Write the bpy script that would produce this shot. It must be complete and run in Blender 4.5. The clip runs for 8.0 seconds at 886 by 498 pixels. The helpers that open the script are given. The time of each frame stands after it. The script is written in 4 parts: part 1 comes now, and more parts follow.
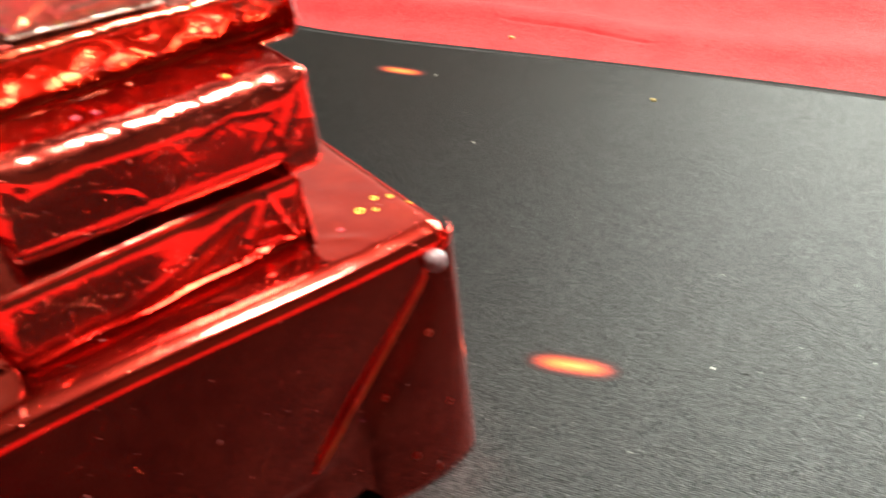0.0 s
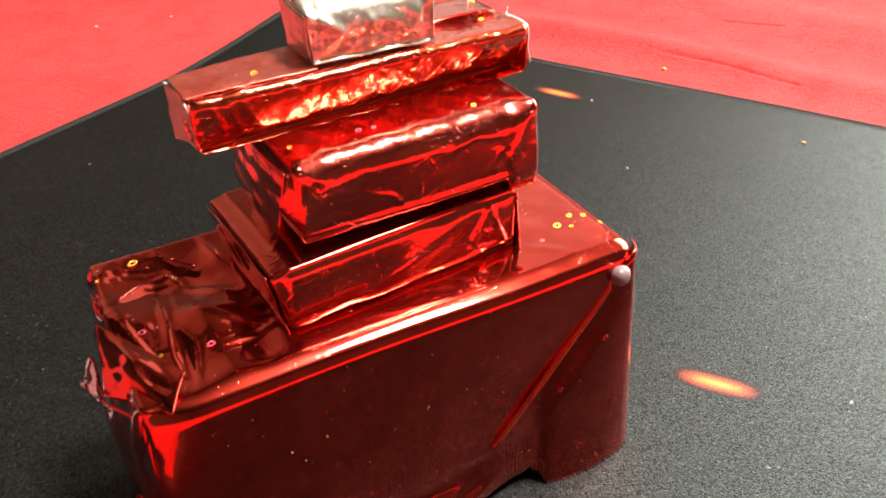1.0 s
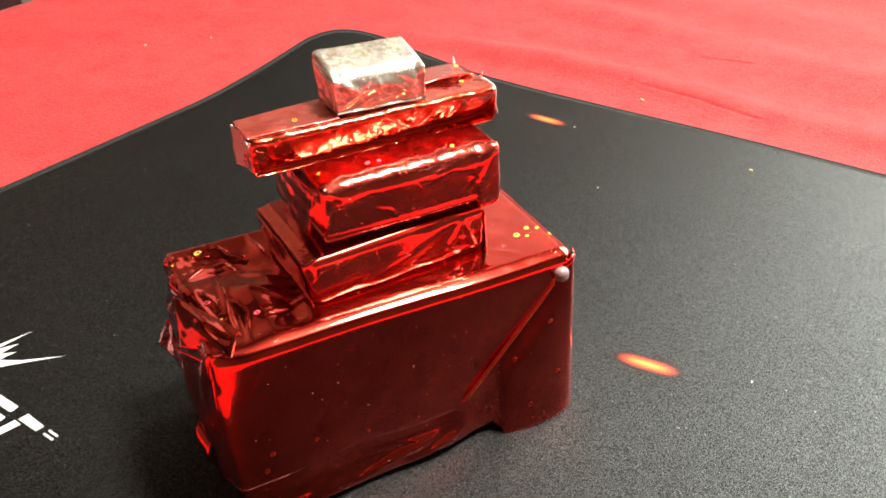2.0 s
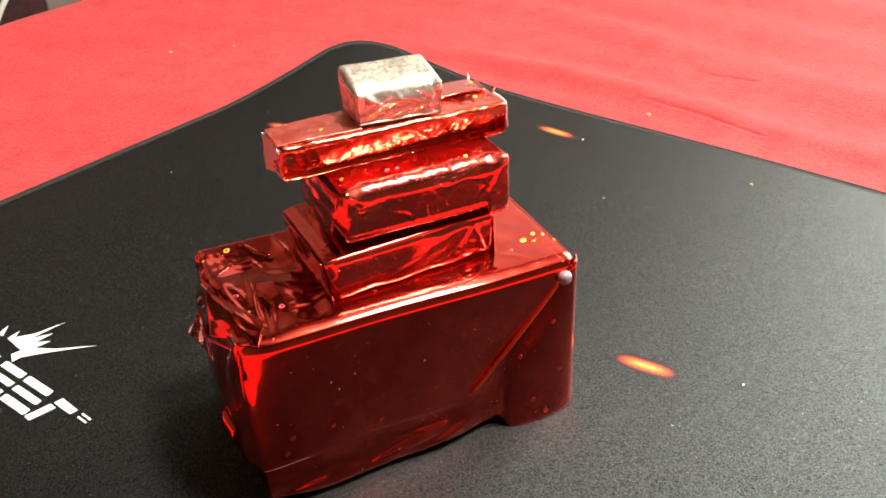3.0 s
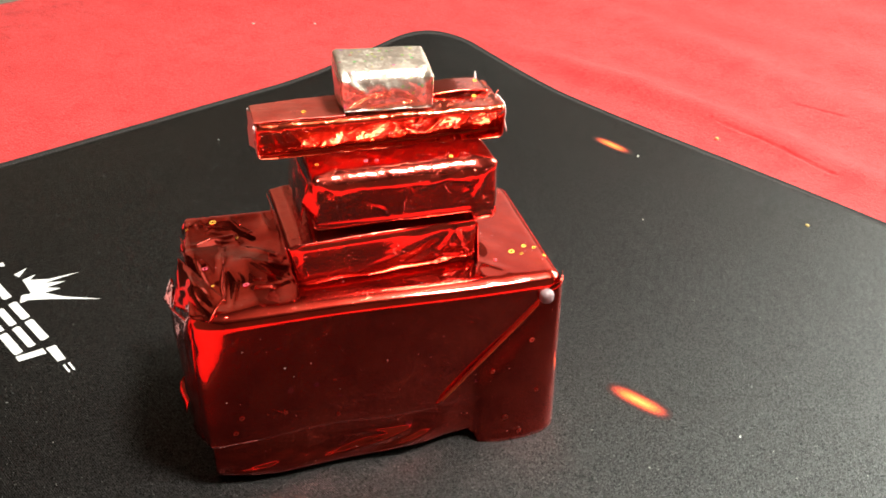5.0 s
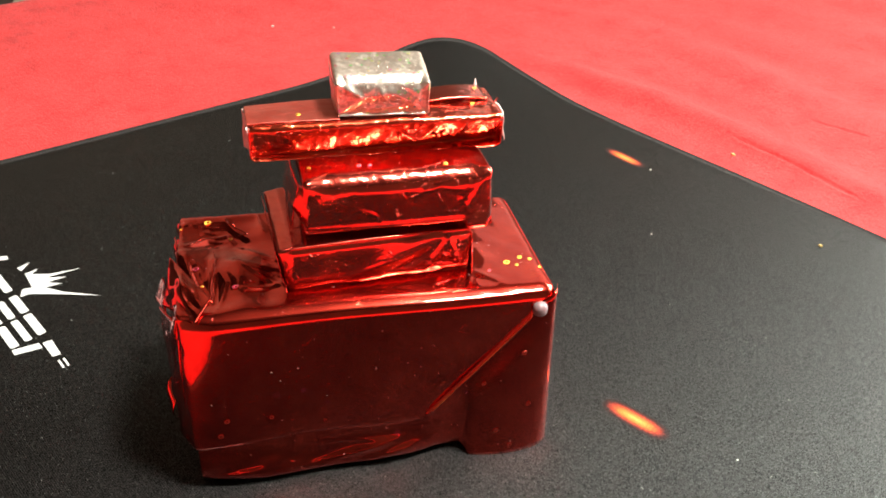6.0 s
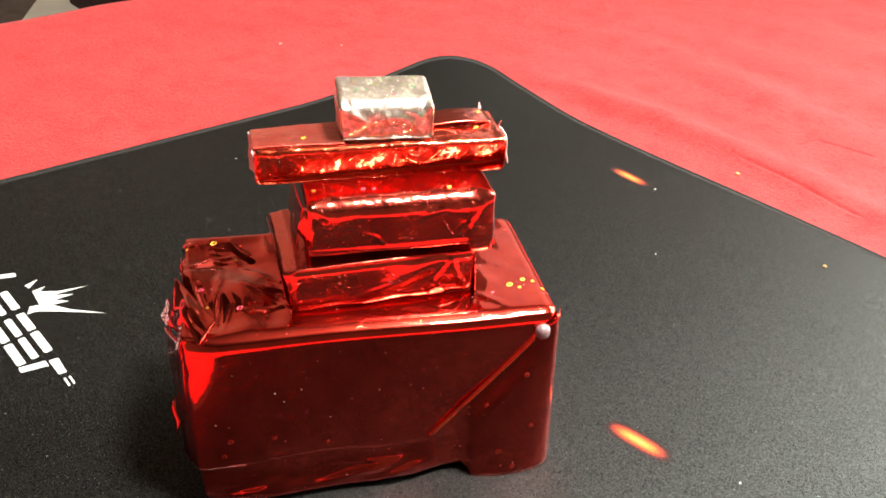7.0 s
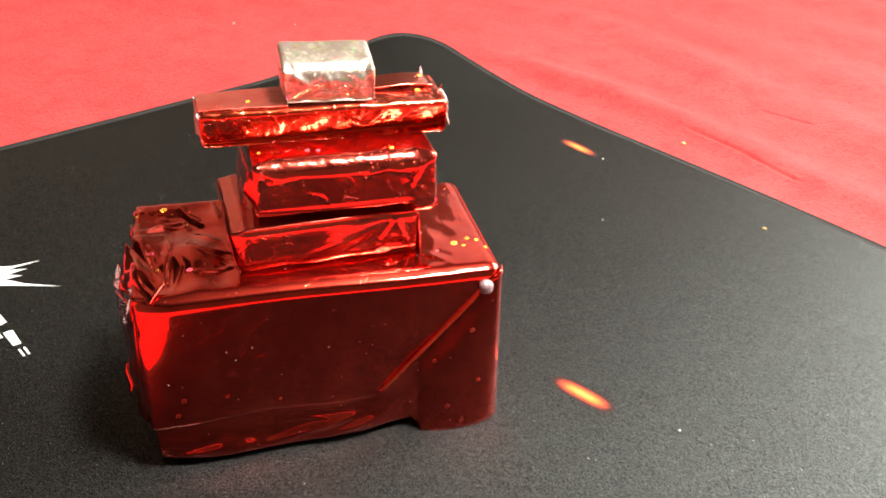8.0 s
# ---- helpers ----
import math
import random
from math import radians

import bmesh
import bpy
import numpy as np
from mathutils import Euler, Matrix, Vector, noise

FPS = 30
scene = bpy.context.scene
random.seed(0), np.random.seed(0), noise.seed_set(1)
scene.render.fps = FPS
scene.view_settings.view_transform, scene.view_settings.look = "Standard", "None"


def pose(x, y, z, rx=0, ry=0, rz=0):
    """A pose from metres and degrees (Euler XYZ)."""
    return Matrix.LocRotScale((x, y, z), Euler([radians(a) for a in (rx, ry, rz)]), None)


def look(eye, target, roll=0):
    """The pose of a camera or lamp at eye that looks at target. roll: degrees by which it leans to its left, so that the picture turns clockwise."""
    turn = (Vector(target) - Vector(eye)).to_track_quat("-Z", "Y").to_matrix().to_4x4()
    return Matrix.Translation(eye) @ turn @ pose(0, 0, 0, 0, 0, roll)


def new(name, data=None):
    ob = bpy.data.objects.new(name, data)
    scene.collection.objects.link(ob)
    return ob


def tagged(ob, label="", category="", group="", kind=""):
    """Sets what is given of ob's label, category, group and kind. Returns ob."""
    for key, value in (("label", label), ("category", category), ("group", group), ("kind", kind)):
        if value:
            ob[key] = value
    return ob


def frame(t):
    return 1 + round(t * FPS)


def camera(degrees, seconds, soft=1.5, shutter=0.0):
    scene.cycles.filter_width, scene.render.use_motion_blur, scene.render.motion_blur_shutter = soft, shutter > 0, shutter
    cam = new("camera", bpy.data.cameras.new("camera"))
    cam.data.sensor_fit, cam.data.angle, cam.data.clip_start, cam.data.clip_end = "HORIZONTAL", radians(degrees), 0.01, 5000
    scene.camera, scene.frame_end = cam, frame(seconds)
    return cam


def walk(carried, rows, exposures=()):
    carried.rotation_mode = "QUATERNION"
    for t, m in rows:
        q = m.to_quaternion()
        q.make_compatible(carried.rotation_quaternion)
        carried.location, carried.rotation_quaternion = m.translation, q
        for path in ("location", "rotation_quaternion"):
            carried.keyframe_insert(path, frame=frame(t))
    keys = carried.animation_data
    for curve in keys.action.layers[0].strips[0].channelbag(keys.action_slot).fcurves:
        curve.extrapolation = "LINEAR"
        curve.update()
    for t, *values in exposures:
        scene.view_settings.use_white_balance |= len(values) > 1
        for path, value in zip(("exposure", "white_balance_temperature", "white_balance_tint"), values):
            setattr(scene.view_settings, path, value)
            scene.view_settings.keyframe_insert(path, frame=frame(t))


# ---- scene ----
cam = camera(55.50, 8.0, soft=1.7, shutter=0.5)
PATH = [
    (0, (-0.01937, -0.09193, 0.10156), (0.07469, 0.04151, -0.01397), -3.49),
    (0.2, (-0.02486, -0.08874, 0.10378), (0.06476, 0.04907, -0.01013), -3.90),
    (0.3, (-0.02754, -0.08962, 0.10486), (0.05933, 0.05054, -0.00833), -3.91),
    (0.5, (-0.03169, -0.09273, 0.10740), (0.05046, 0.04931, -0.00696), -2.82),
    (0.7, (-0.03350, -0.09227, 0.10620), (0.04638, 0.05169, -0.00736), -2.85),
    (1, (-0.03903, -0.09659, 0.11245), (0.03654, 0.04988, -0.00085), -1.94),
    (1.2, (-0.04013, -0.10438, 0.11634), (0.03521, 0.04243, 0.00333), -1.68),
    (1.5, (-0.04591, -0.11841, 0.12861), (0.02761, 0.02914, 0.01536), -1.01),
    (1.7, (-0.04730, -0.12446, 0.13234), (0.02602, 0.02331, 0.01925), -0.93),
    (2.8, (-0.05770, -0.13813, 0.14131), (0.01250, 0.01269, 0.03029), -0.09),
    (3, (-0.05510, -0.13982, 0.14179), (0.01600, 0.01062, 0.03083), 0.04),
    (3.3, (-0.05640, -0.14360, 0.14570), (0.01641, 0.00625, 0.03504), 0.20),
    (3.5, (-0.05712, -0.14608, 0.14733), (0.01433, 0.00477, 0.03716), -0.15),
    (3.7, (-0.05700, -0.14770, 0.14650), (0.01469, 0.00378, 0.03735), -0.08),
    (4, (-0.05578, -0.14843, 0.14309), (0.01387, 0.00322, 0.03286), 0.33),
    (4.3, (-0.04700, -0.14610, 0.13930), (0.01885, 0.00599, 0.02734), 1.67),
    (4.5, (-0.03948, -0.14419, 0.13819), (0.02059, 0.00992, 0.02574), 2.15),
    (4.7, (-0.03489, -0.14367, 0.13987), (0.01942, 0.01265, 0.02757), 2.47),
    (5.8, (-0.02163, -0.14198, 0.13914), (0.02063, 0.01815, 0.02700), 3.48),
    (6, (-0.02299, -0.14271, 0.13897), (0.01977, 0.01804, 0.02791), 3.73),
    (6.2, (-0.02230, -0.14330, 0.14010), (0.01948, 0.01891, 0.03082), 3.69),
    (6.5, (-0.02116, -0.14345, 0.14216), (0.01997, 0.01870, 0.03254), 3.79),
    (6.7, (-0.02160, -0.14320, 0.14210), (0.01919, 0.02011, 0.03409), 3.63),
    (7, (-0.02242, -0.14271, 0.14124), (0.01900, 0.02002, 0.03260), 3.68),
    (7.2, (-0.02160, -0.14280, 0.13980), (0.02020, 0.01953, 0.03070), 3.76),
    (7.5, (-0.01993, -0.14346, 0.13839), (0.02165, 0.01827, 0.02832), 3.66),
    (7.7, (-0.01980, -0.14550, 0.13860), (0.02501, 0.01424, 0.02690), 4.05),
    (8, (-0.01974, -0.15129, 0.13962), (0.02908, 0.00801, 0.02898), 3.99),
]
# the film's own exposure drifts a little
DRIFT = [(0, -0.18), (0.5, -0.18), (1, -0.12), (1.5, 0.0), (3, 0.0), (4.5, -0.04), (6, -0.09), (6.5, 0.05), (7, 0.18), (7.5, 0.17), (8, 0.24)]
scene.cycles.sample_clamp_indirect = 0.0
walk(cam, [(t, look(eye, target, roll)) for t, eye, target, roll in PATH], DRIFT)

MM = 0.001
# mouse pad frame: S runs along its long side, U up across it
S = Vector((0.5, -0.866, 0)).normalized()
U = Vector((0.866, 0.5, 0)).normalized()


def su(s, u, z=0.0):
    """A place in millimetres from the pad's own directions."""
    return Vector((S.x * s + U.x * u, S.y * s + U.y * u, z))


# ---- light ----
world = bpy.data.worlds.new("world")
scene.world = world
world.use_nodes = True
world.node_tree.nodes["Background"].inputs[0].default_value = (0.05, 0.04, 0.035, 1)
world.node_tree.nodes["Background"].inputs[1].default_value = 0.2


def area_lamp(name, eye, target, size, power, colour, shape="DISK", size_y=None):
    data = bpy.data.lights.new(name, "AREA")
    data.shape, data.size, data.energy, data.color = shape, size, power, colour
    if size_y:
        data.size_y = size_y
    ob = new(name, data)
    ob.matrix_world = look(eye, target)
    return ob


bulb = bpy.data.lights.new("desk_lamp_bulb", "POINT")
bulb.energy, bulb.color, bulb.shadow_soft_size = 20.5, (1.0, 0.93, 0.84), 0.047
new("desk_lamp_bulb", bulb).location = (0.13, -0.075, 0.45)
# two unseen area lamps added before the side wall, for sheen on pad and foil
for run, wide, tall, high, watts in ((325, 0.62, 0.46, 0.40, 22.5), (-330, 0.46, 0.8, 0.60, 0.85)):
    glow_at = su(run, 645) * MM
    glow_at.z = high
    area_lamp("side_glow", glow_at, glow_at - U, wide, watts, (0.91, 1.0, 0.90), "RECTANGLE", tall)


# ---- materials ----
class Nodes:
    """A small builder for node materials."""

    def __init__(self, name):
        self.mat = bpy.data.materials.new(name)
        self.mat.use_nodes = True
        self.tree = self.mat.node_tree
        self.bsdf = self.tree.nodes["Principled BSDF"]

    def add(self, kind, **sockets):
        node = self.tree.nodes.new(kind)
        for key, value in sockets.items():
            self.set(node, key.replace("_", " "), value)
        return node

    def set(self, node, key, value):
        socket = node.inputs[int(key[1:])] if key[0] == "#" else node.inputs[key]
        if isinstance(value, bpy.types.NodeSocket):
            self.tree.links.new(value, socket)
        else:
            socket.default_value = value

    def coords(self, scale=(1, 1, 1), turn=0.0):
        texture = self.add("ShaderNodeTexCoord")
        mapping = self.add("ShaderNodeMapping", Vector=texture.outputs["Object"], Scale=scale, Rotation=(0, 0, radians(turn)))
        return mapping.outputs[0]

    def noise(self, vector, scale, detail=3.0, rough=0.5):
        return self.add("ShaderNodeTexNoise", Vector=vector, Scale=scale, Detail=detail, Roughness=rough).outputs[0]

    def voronoi(self, vector, scale, feature="F1", output="Distance"):
        node = self.add("ShaderNodeTexVoronoi", Vector=vector, Scale=scale)
        node.feature = feature
        return node.outputs[output]

    def ramp(self, value, *stops):
        node = self.add("ShaderNodeValToRGB", Fac=value)
        while len(node.color_ramp.elements) < len(stops):
            node.color_ramp.elements.new(0.5)
        for element, (place, colour) in zip(node.color_ramp.elements, stops):
            element.position = place
            element.color = (*colour, 1) if isinstance(colour, tuple) else (colour, colour, colour, 1)
        return node.outputs[0]

    def maths(self, operation, a, b=0.0):
        node = self.add("ShaderNodeMath")
        node.operation = operation
        self.set(node, "#0", a)
        self.set(node, "#1", b)
        return node.outputs[0]

    def mix(self, factor, a, b, blend="MIX"):
        node = self.add("ShaderNodeMix")
        node.data_type, node.blend_type = "RGBA", blend
        for key, value in ((0, factor), (6, a), (7, b)):
            if isinstance(value, tuple) and len(value) == 3:
                value = (*value, 1)
            self.set(node, f"#{key}", value)
        return node.outputs[2]

    def bump(self, height, strength, distance, normal=None):
        node = self.add("ShaderNodeBump", Height=height, Strength=strength, Distance=distance)
        if normal is not None:
            self.set(node, "Normal", normal)
        return node.outputs[0]

    def facets(self, vector, scale, slope):
        """Height of film crumpled into small flat facets, each tilted its own way."""
        cell = self.add("ShaderNodeTexVoronoi", Vector=vector, Scale=scale)
        terms = []
        for a, b in ((vector, cell.outputs["Position"]), (cell.outputs["Color"], (0.5, 0.5, 0.5))):
            node = self.add("ShaderNodeVectorMath")
            node.operation = "SUBTRACT"
            self.set(node, "#0", a)
            self.set(node, "#1", b)
            terms.append(node.outputs[0])
        dot = self.add("ShaderNodeVectorMath")
        dot.operation = "DOT_PRODUCT"
        self.set(dot, "#0", terms[0])
        self.set(dot, "#1", terms[1])
        return self.maths("MULTIPLY", dot.outputs["Value"], slope)

    def done(self, **sockets):
        for key, value in sockets.items():
            if isinstance(value, tuple) and len(value) == 3 and ("Color" in key or "Tint" in key):
                value = (*value, 1)
            self.set(self.bsdf, key.replace("_", " "), value)
        return self.mat


def foil_material(name, colour, dark, rough=0.12, crinkle=0.25, crumple=0.15, haze_part=0.1, crease_height=0.00003, skin=1.0, fine_slope=0.02, coat_rough=0.09, haze_rough=0.30):
    """Metallised plastic film: coloured mirror under a clear skin, crumpled into facets, with scattered printed rings."""
    n = Nodes(name)
    v = n.coords()
    base = n.mix(n.ramp(n.noise(v, 160, 4), (0.35, 0.0), (0.7, 1.0)), dark, colour)
    cells = n.add("ShaderNodeTexVoronoi", Vector=v, Scale=210)
    cells.inputs["Randomness"].default_value = 1.0
    pick = n.ramp(n.add("ShaderNodeSeparateColor", Color=cells.outputs["Color"]).outputs[0], (0.80, 0.0), (0.82, 1.0))
    ring = n.ramp(cells.outputs["Distance"], (0.05, 0.1), (0.09, 1.0), (0.12, 1.0), (0.15, 0.0))
    hue = n.ramp(n.add("ShaderNodeSeparateColor", Color=cells.outputs["Color"]).outputs[1], (0.0, (1.0, 0.20, 0.03)), (0.5, (1.0, 0.12, 0.05)), (1.0, (0.9, 0.05, 0.45)))
    mask = n.maths("MULTIPLY", pick, ring)
    base = n.mix(n.maths("MULTIPLY", mask, 0.15), base, hue)
    # crumpled in patches, smooth where the film is stretched
    patch = n.ramp(n.noise(v, 95, 2), (0.38, 0.15), (0.62, 1.0))
    warped = n.mix(0.012, v, n.add("ShaderNodeTexNoise", Vector=v, Scale=170.0, Detail=2.0).outputs["Color"], "ADD")
    large = n.bump(n.maths("MULTIPLY", n.facets(warped, 190, crumple), patch), 1.0, 1.0, n.bump(n.noise(v, 130, 2), crinkle, 0.0010))
    small = n.bump(n.maths("MULTIPLY", n.facets(warped, 620, fine_slope), patch), 1.0, 1.0, large)
    # sharp hairline creases
    for scale, part_height in ((75, 1.0), (190, 0.45)):
        swing = n.voronoi(v, scale, "DISTANCE_TO_EDGE")
        line = n.maths("MULTIPLY", n.ramp(swing, (0.0, 1.0), (0.045, 0.0)), n.ramp(n.noise(v, scale * 1.3, 2), (0.5, 0.0), (0.6, 1.0)))
        small = n.bump(line, 1.0, crease_height * part_height * 1.2, small)
    ridge = small
    fine = n.bump(n.noise(v, 1100, 4, 0.6), crinkle * 0.2, 0.0002, small)
    scuff = n.ramp(n.noise(v, 420, 6, 0.65), (0.42, rough * 0.6), (0.75, rough * 1.8))
    dust = n.ramp(n.noise(n.coords((1, 1, 0.6)), 1500, 2, 0.5), (0.735, 0.0), (0.77, 1.0))
    base = n.mix(n.maths("MULTIPLY", dust, 0.4), base, (0.75, 0.5, 0.48))
    metal = n.maths("SUBTRACT", 1.0, n.maths("MAXIMUM", n.maths("MULTIPLY", dust, 0.7), n.maths("MULTIPLY", mask, 0.08)))
    n.done(Base_Color=base, Metallic=metal, Roughness=scuff, Normal=fine, Coat_Weight=skin, Coat_Roughness=coat_rough, Coat_IOR=1.5, Coat_Normal=fine)
    # a second, hazier reflection from the brushed metal layer
    haze = n.add("ShaderNodeBsdfPrincipled", Base_Color=base, Metallic=1.0, Roughness=haze_rough, Normal=ridge, Coat_Weight=skin, Coat_Roughness=coat_rough)
    both = n.add("ShaderNodeMixShader", Fac=haze_part)
    n.set(both, "#1", n.bsdf.outputs[0])
    n.set(both, "#2", haze.outputs[0])
    n.tree.links.new(both.outputs[0], n.tree.nodes["Material Output"].inputs["Surface"])
    return n.mat


RED_FOIL = foil_material("red_foil", (0.87, 0.072, 0.038), (0.66, 0.042, 0.024), 0.05, 0.02, 0.004, 0.13, 0.000006, 0.55, 0.004, 0.10)
RED_FOIL_CREASED = foil_material("creased_red_foil", (0.88, 0.085, 0.040), (0.74, 0.055, 0.030), 0.07, 0.03, 0.016, 0.36, 0.00003, 1.0, 0.03, 0.17, 0.23)
RED_FOIL_CRUMPLED = foil_material("crumpled_red_foil", (0.90, 0.110, 0.038), (0.80, 0.080, 0.030), 0.07, 0.10, 0.15, 0.30, 0.00008, 0.8, 0.14, 0.12)
# paler red: the sheen on the bar's top is put into the colour
PALE_SHEEN_FILM = foil_material("pale_sheen_film", (0.92, 0.22, 0.16), (0.84, 0.12, 0.08), 0.12, 0.06, 0.10, 0.75, 0.00008, 1.0, 0.12, 0.3, 0.5)
# red foil whose orange base colour stands for a glint along the fold
GLINT_FOIL = foil_material("glint_painted_foil", (1.0, 0.36, 0.09), (0.80, 0.08, 0.03), 0.2, 0.3, 0.25, 0.5, 0.0001, 0.3)


def silver_material():
    """Champagne-silver film with a print of small coloured holographic dots."""
    n = Nodes("holographic_silver_foil")
    v = n.coords()
    cells = n.add("ShaderNodeTexVoronoi", Vector=v, Scale=900)
    split = n.add("ShaderNodeSeparateColor", Color=cells.outputs["Color"])
    hue = n.add("ShaderNodeCombineColor", Red=n.maths("FRACT", n.maths("ADD", n.maths("MULTIPLY", n.noise(v, 90, 2), 2.0), n.maths("MULTIPLY", split.outputs[0], 0.3))), Green=0.6, Blue=1.0)
    hue.mode = "HSV"
    dot = n.maths("MULTIPLY", n.ramp(cells.outputs["Distance"], (0.26, 1.0), (0.36, 0.0)), n.ramp(split.outputs[1], (0.5, 0.0), (0.55, 1.0)))
    base = n.mix(n.maths("MULTIPLY", dot, 0.9), n.mix(n.noise(v, 260, 3), (0.78, 0.66, 0.54), (0.92, 0.84, 0.74)), hue.outputs[0])
    wide = n.bump(n.noise(v, 200, 3), 0.3, 0.001)
    sides = n.bump(n.facets(v, 300, 0.14), 1.0, 1.0, wide)
    glitter = n.bump(n.facets(v, 1500, 0.42), 1.0, 1.0, sides)
    n.done(Base_Color=base, Metallic=1.0, Roughness=0.16, Normal=glitter, Coat_Weight=0.5, Coat_Roughness=0.08)
    haze = n.add("ShaderNodeBsdfPrincipled", Base_Color=base, Metallic=1.0, Roughness=0.5, Normal=sides)
    both = n.add("ShaderNodeMixShader", Fac=0.4)
    n.set(both, "#1", n.bsdf.outputs[0])
    n.set(both, "#2", haze.outputs[0])
    n.tree.links.new(both.outputs[0], n.tree.nodes["Material Output"].inputs["Surface"])
    return n.mat


SILVER_FOIL = silver_material()


def paper_material():
    n = Nodes("white_foil_backing")
    v = n.coords()
    base = n.mix(n.noise(v, 500, 4), (0.80, 0.64, 0.60), (0.92, 0.84, 0.80))
    return n.done(Base_Color=base, Roughness=0.45, Normal=n.bump(n.noise(v, 700, 4), 0.4, 0.0004))


PAPER = paper_material()


def pad_material():
    """Black woven polyester: threads of a third of a millimetre, a faint sheen, fibres with their glints painted as
    pale specks.
    """
    n = Nodes("black_woven_pad")
    v = n.coords(turn=60)
    waves = []
    for direction in "XY":
        wave = n.add("ShaderNodeTexWave", Vector=v, Scale=760.0, Distortion=0.6, Detail=2.0)
        wave.bands_direction = direction
        waves.append(wave.outputs["Fac"])
    weave = n.maths("MULTIPLY", waves[0], waves[1])
    mottled = n.noise(v, 2500, 4, 0.7)
    base = n.mix(n.ramp(mottled, (0.42, 0.0), (0.66, 1.0)), (0.0006, 0.0006, 0.0006), (0.0105, 0.0102, 0.0096))
    base = n.mix(n.ramp(n.noise(v, 25, 4), (0.35, 0.0), (0.7, 0.3)), base, (0.0062, 0.0060, 0.0056))
    # pale fibre specks, their sparkle put into the base colour
    fibre_glint = n.ramp(n.noise(v, 2100, 2, 0.5), (0.67, 0.0), (0.73, 1.0))
    base = n.mix(n.maths("MULTIPLY", fibre_glint, 0.35), base, (0.35, 0.36, 0.34))
    normal = n.bump(weave, 0.4, 0.0002, n.bump(mottled, 0.3, 0.0003))
    return n.done(Base_Color=base, Roughness=0.37, Normal=normal, Specular_IOR_Level=n.ramp(n.noise(v, 4600, 3, 0.6), (0.42, 0.04), (0.63, 0.72)))


PAD = pad_material()


def cloth_material():
    n = Nodes("red_cotton_cloth")
    v = n.coords(turn=60)
    waves = []
    for direction in "XY":
        wave = n.add("ShaderNodeTexWave", Vector=v, Scale=260.0, Distortion=1.2, Detail=2.0)
        wave.bands_direction = direction
        waves.append(wave.outputs["Fac"])
    weave = n.maths("ADD", waves[0], waves[1])
    pile = n.noise(v, 700, 6, 0.7)
    base = n.mix(n.ramp(pile, (0.3, 0.0), (0.75, 1.0)), (0.50, 0.018, 0.020), (0.82, 0.054, 0.052))
    base = n.mix(n.ramp(n.noise(v, 14, 5, 0.6), (0.4, 0.0), (0.75, 0.35)), base, (0.80, 0.068, 0.066))
    base = n.mix(n.ramp(n.noise(v, 75, 5, 0.65), (0.46, 0.0), (0.72, 0.75)), base, (0.40, 0.012, 0.015))
    pill = n.ramp(n.noise(v, 470, 4, 0.6), (0.58, 0.0), (0.68, 1.0))
    base = n.mix(n.maths("MULTIPLY", pill, 0.85), base, (0.37, 0.013, 0.017))
    normal = n.bump(pile, 0.7, 0.0008, n.bump(weave, 0.12, 0.0003))
    return n.done(Base_Color=base, Roughness=0.85, Normal=normal, Sheen_Weight=0.14, Sheen_Roughness=0.5, Sheen_Tint=(1.0, 0.6, 0.6), Specular_IOR_Level=0.2)


CLOTH = cloth_material()


def plain_material(name, light, dark, rough=0.6, scale=60, metal=0.0, bump=0.2):
    n = Nodes(name)
    v = n.coords()
    base = n.mix(n.ramp(n.noise(v, scale, 5), (0.3, 0.0), (0.7, 1.0)), dark, light)
    gloss = n.ramp(n.noise(v, scale * 3, 4), (0.3, rough * 0.8), (0.8, min(1.0, rough * 1.25)))
    return n.done(Base_Color=base, Roughness=gloss, Metallic=metal, Normal=n.bump(n.noise(v, scale * 6, 4), bump, 0.0008))


PRINT_WHITE = plain_material("white_print", (0.78, 0.79, 0.78), (0.62, 0.63, 0.62), 0.6, 900)
THREAD = plain_material("black_thread", (0.012, 0.011, 0.010), (0.004, 0.004, 0.004), 0.95, 1500)
STITCH = plain_material("grey_thread", (0.045, 0.038, 0.035), (0.02, 0.017, 0.016), 0.9, 1500)
LINT = plain_material("pale_lint", (0.7, 0.7, 0.62), (0.5, 0.5, 0.42), 0.8, 2000)
DUST = plain_material("grey_dust", (0.34, 0.34, 0.31), (0.16, 0.16, 0.15), 0.8, 300)
GOLD_LINT = plain_material("yellow_crumb", (0.75, 0.55, 0.2), (0.6, 0.45, 0.16), 0.6, 2000)
PALE_WALL = plain_material("pale_wall", (0.50, 0.41, 0.31), (0.44, 0.35, 0.26), 0.8, 6)
WALL = plain_material("beige_wall", (0.32, 0.25, 0.19), (0.27, 0.21, 0.155), 0.8, 6)
SAND_WALL = plain_material("sand_wall", (0.40, 0.32, 0.245), (0.34, 0.27, 0.20), 0.8, 6)
CEILING = plain_material("dark_ceiling", (0.08, 0.06, 0.045), (0.05, 0.04, 0.03), 0.8, 6)
FLOOR = plain_material("brown_floor", (0.2, 0.12, 0.07), (0.12, 0.07, 0.04), 0.5, 10)
DARK_WOOD = plain_material("dark_stained_wood", (0.07, 0.022, 0.02), (0.03, 0.010, 0.010), 0.4, 25)
DARK_RED = plain_material("dark_red_fabric", (0.05, 0.008, 0.010), (0.025, 0.004, 0.005), 0.8, 60)
CREAM = plain_material("cream_card", (0.86, 0.83, 0.72), (0.78, 0.74, 0.62), 0.6, 40)
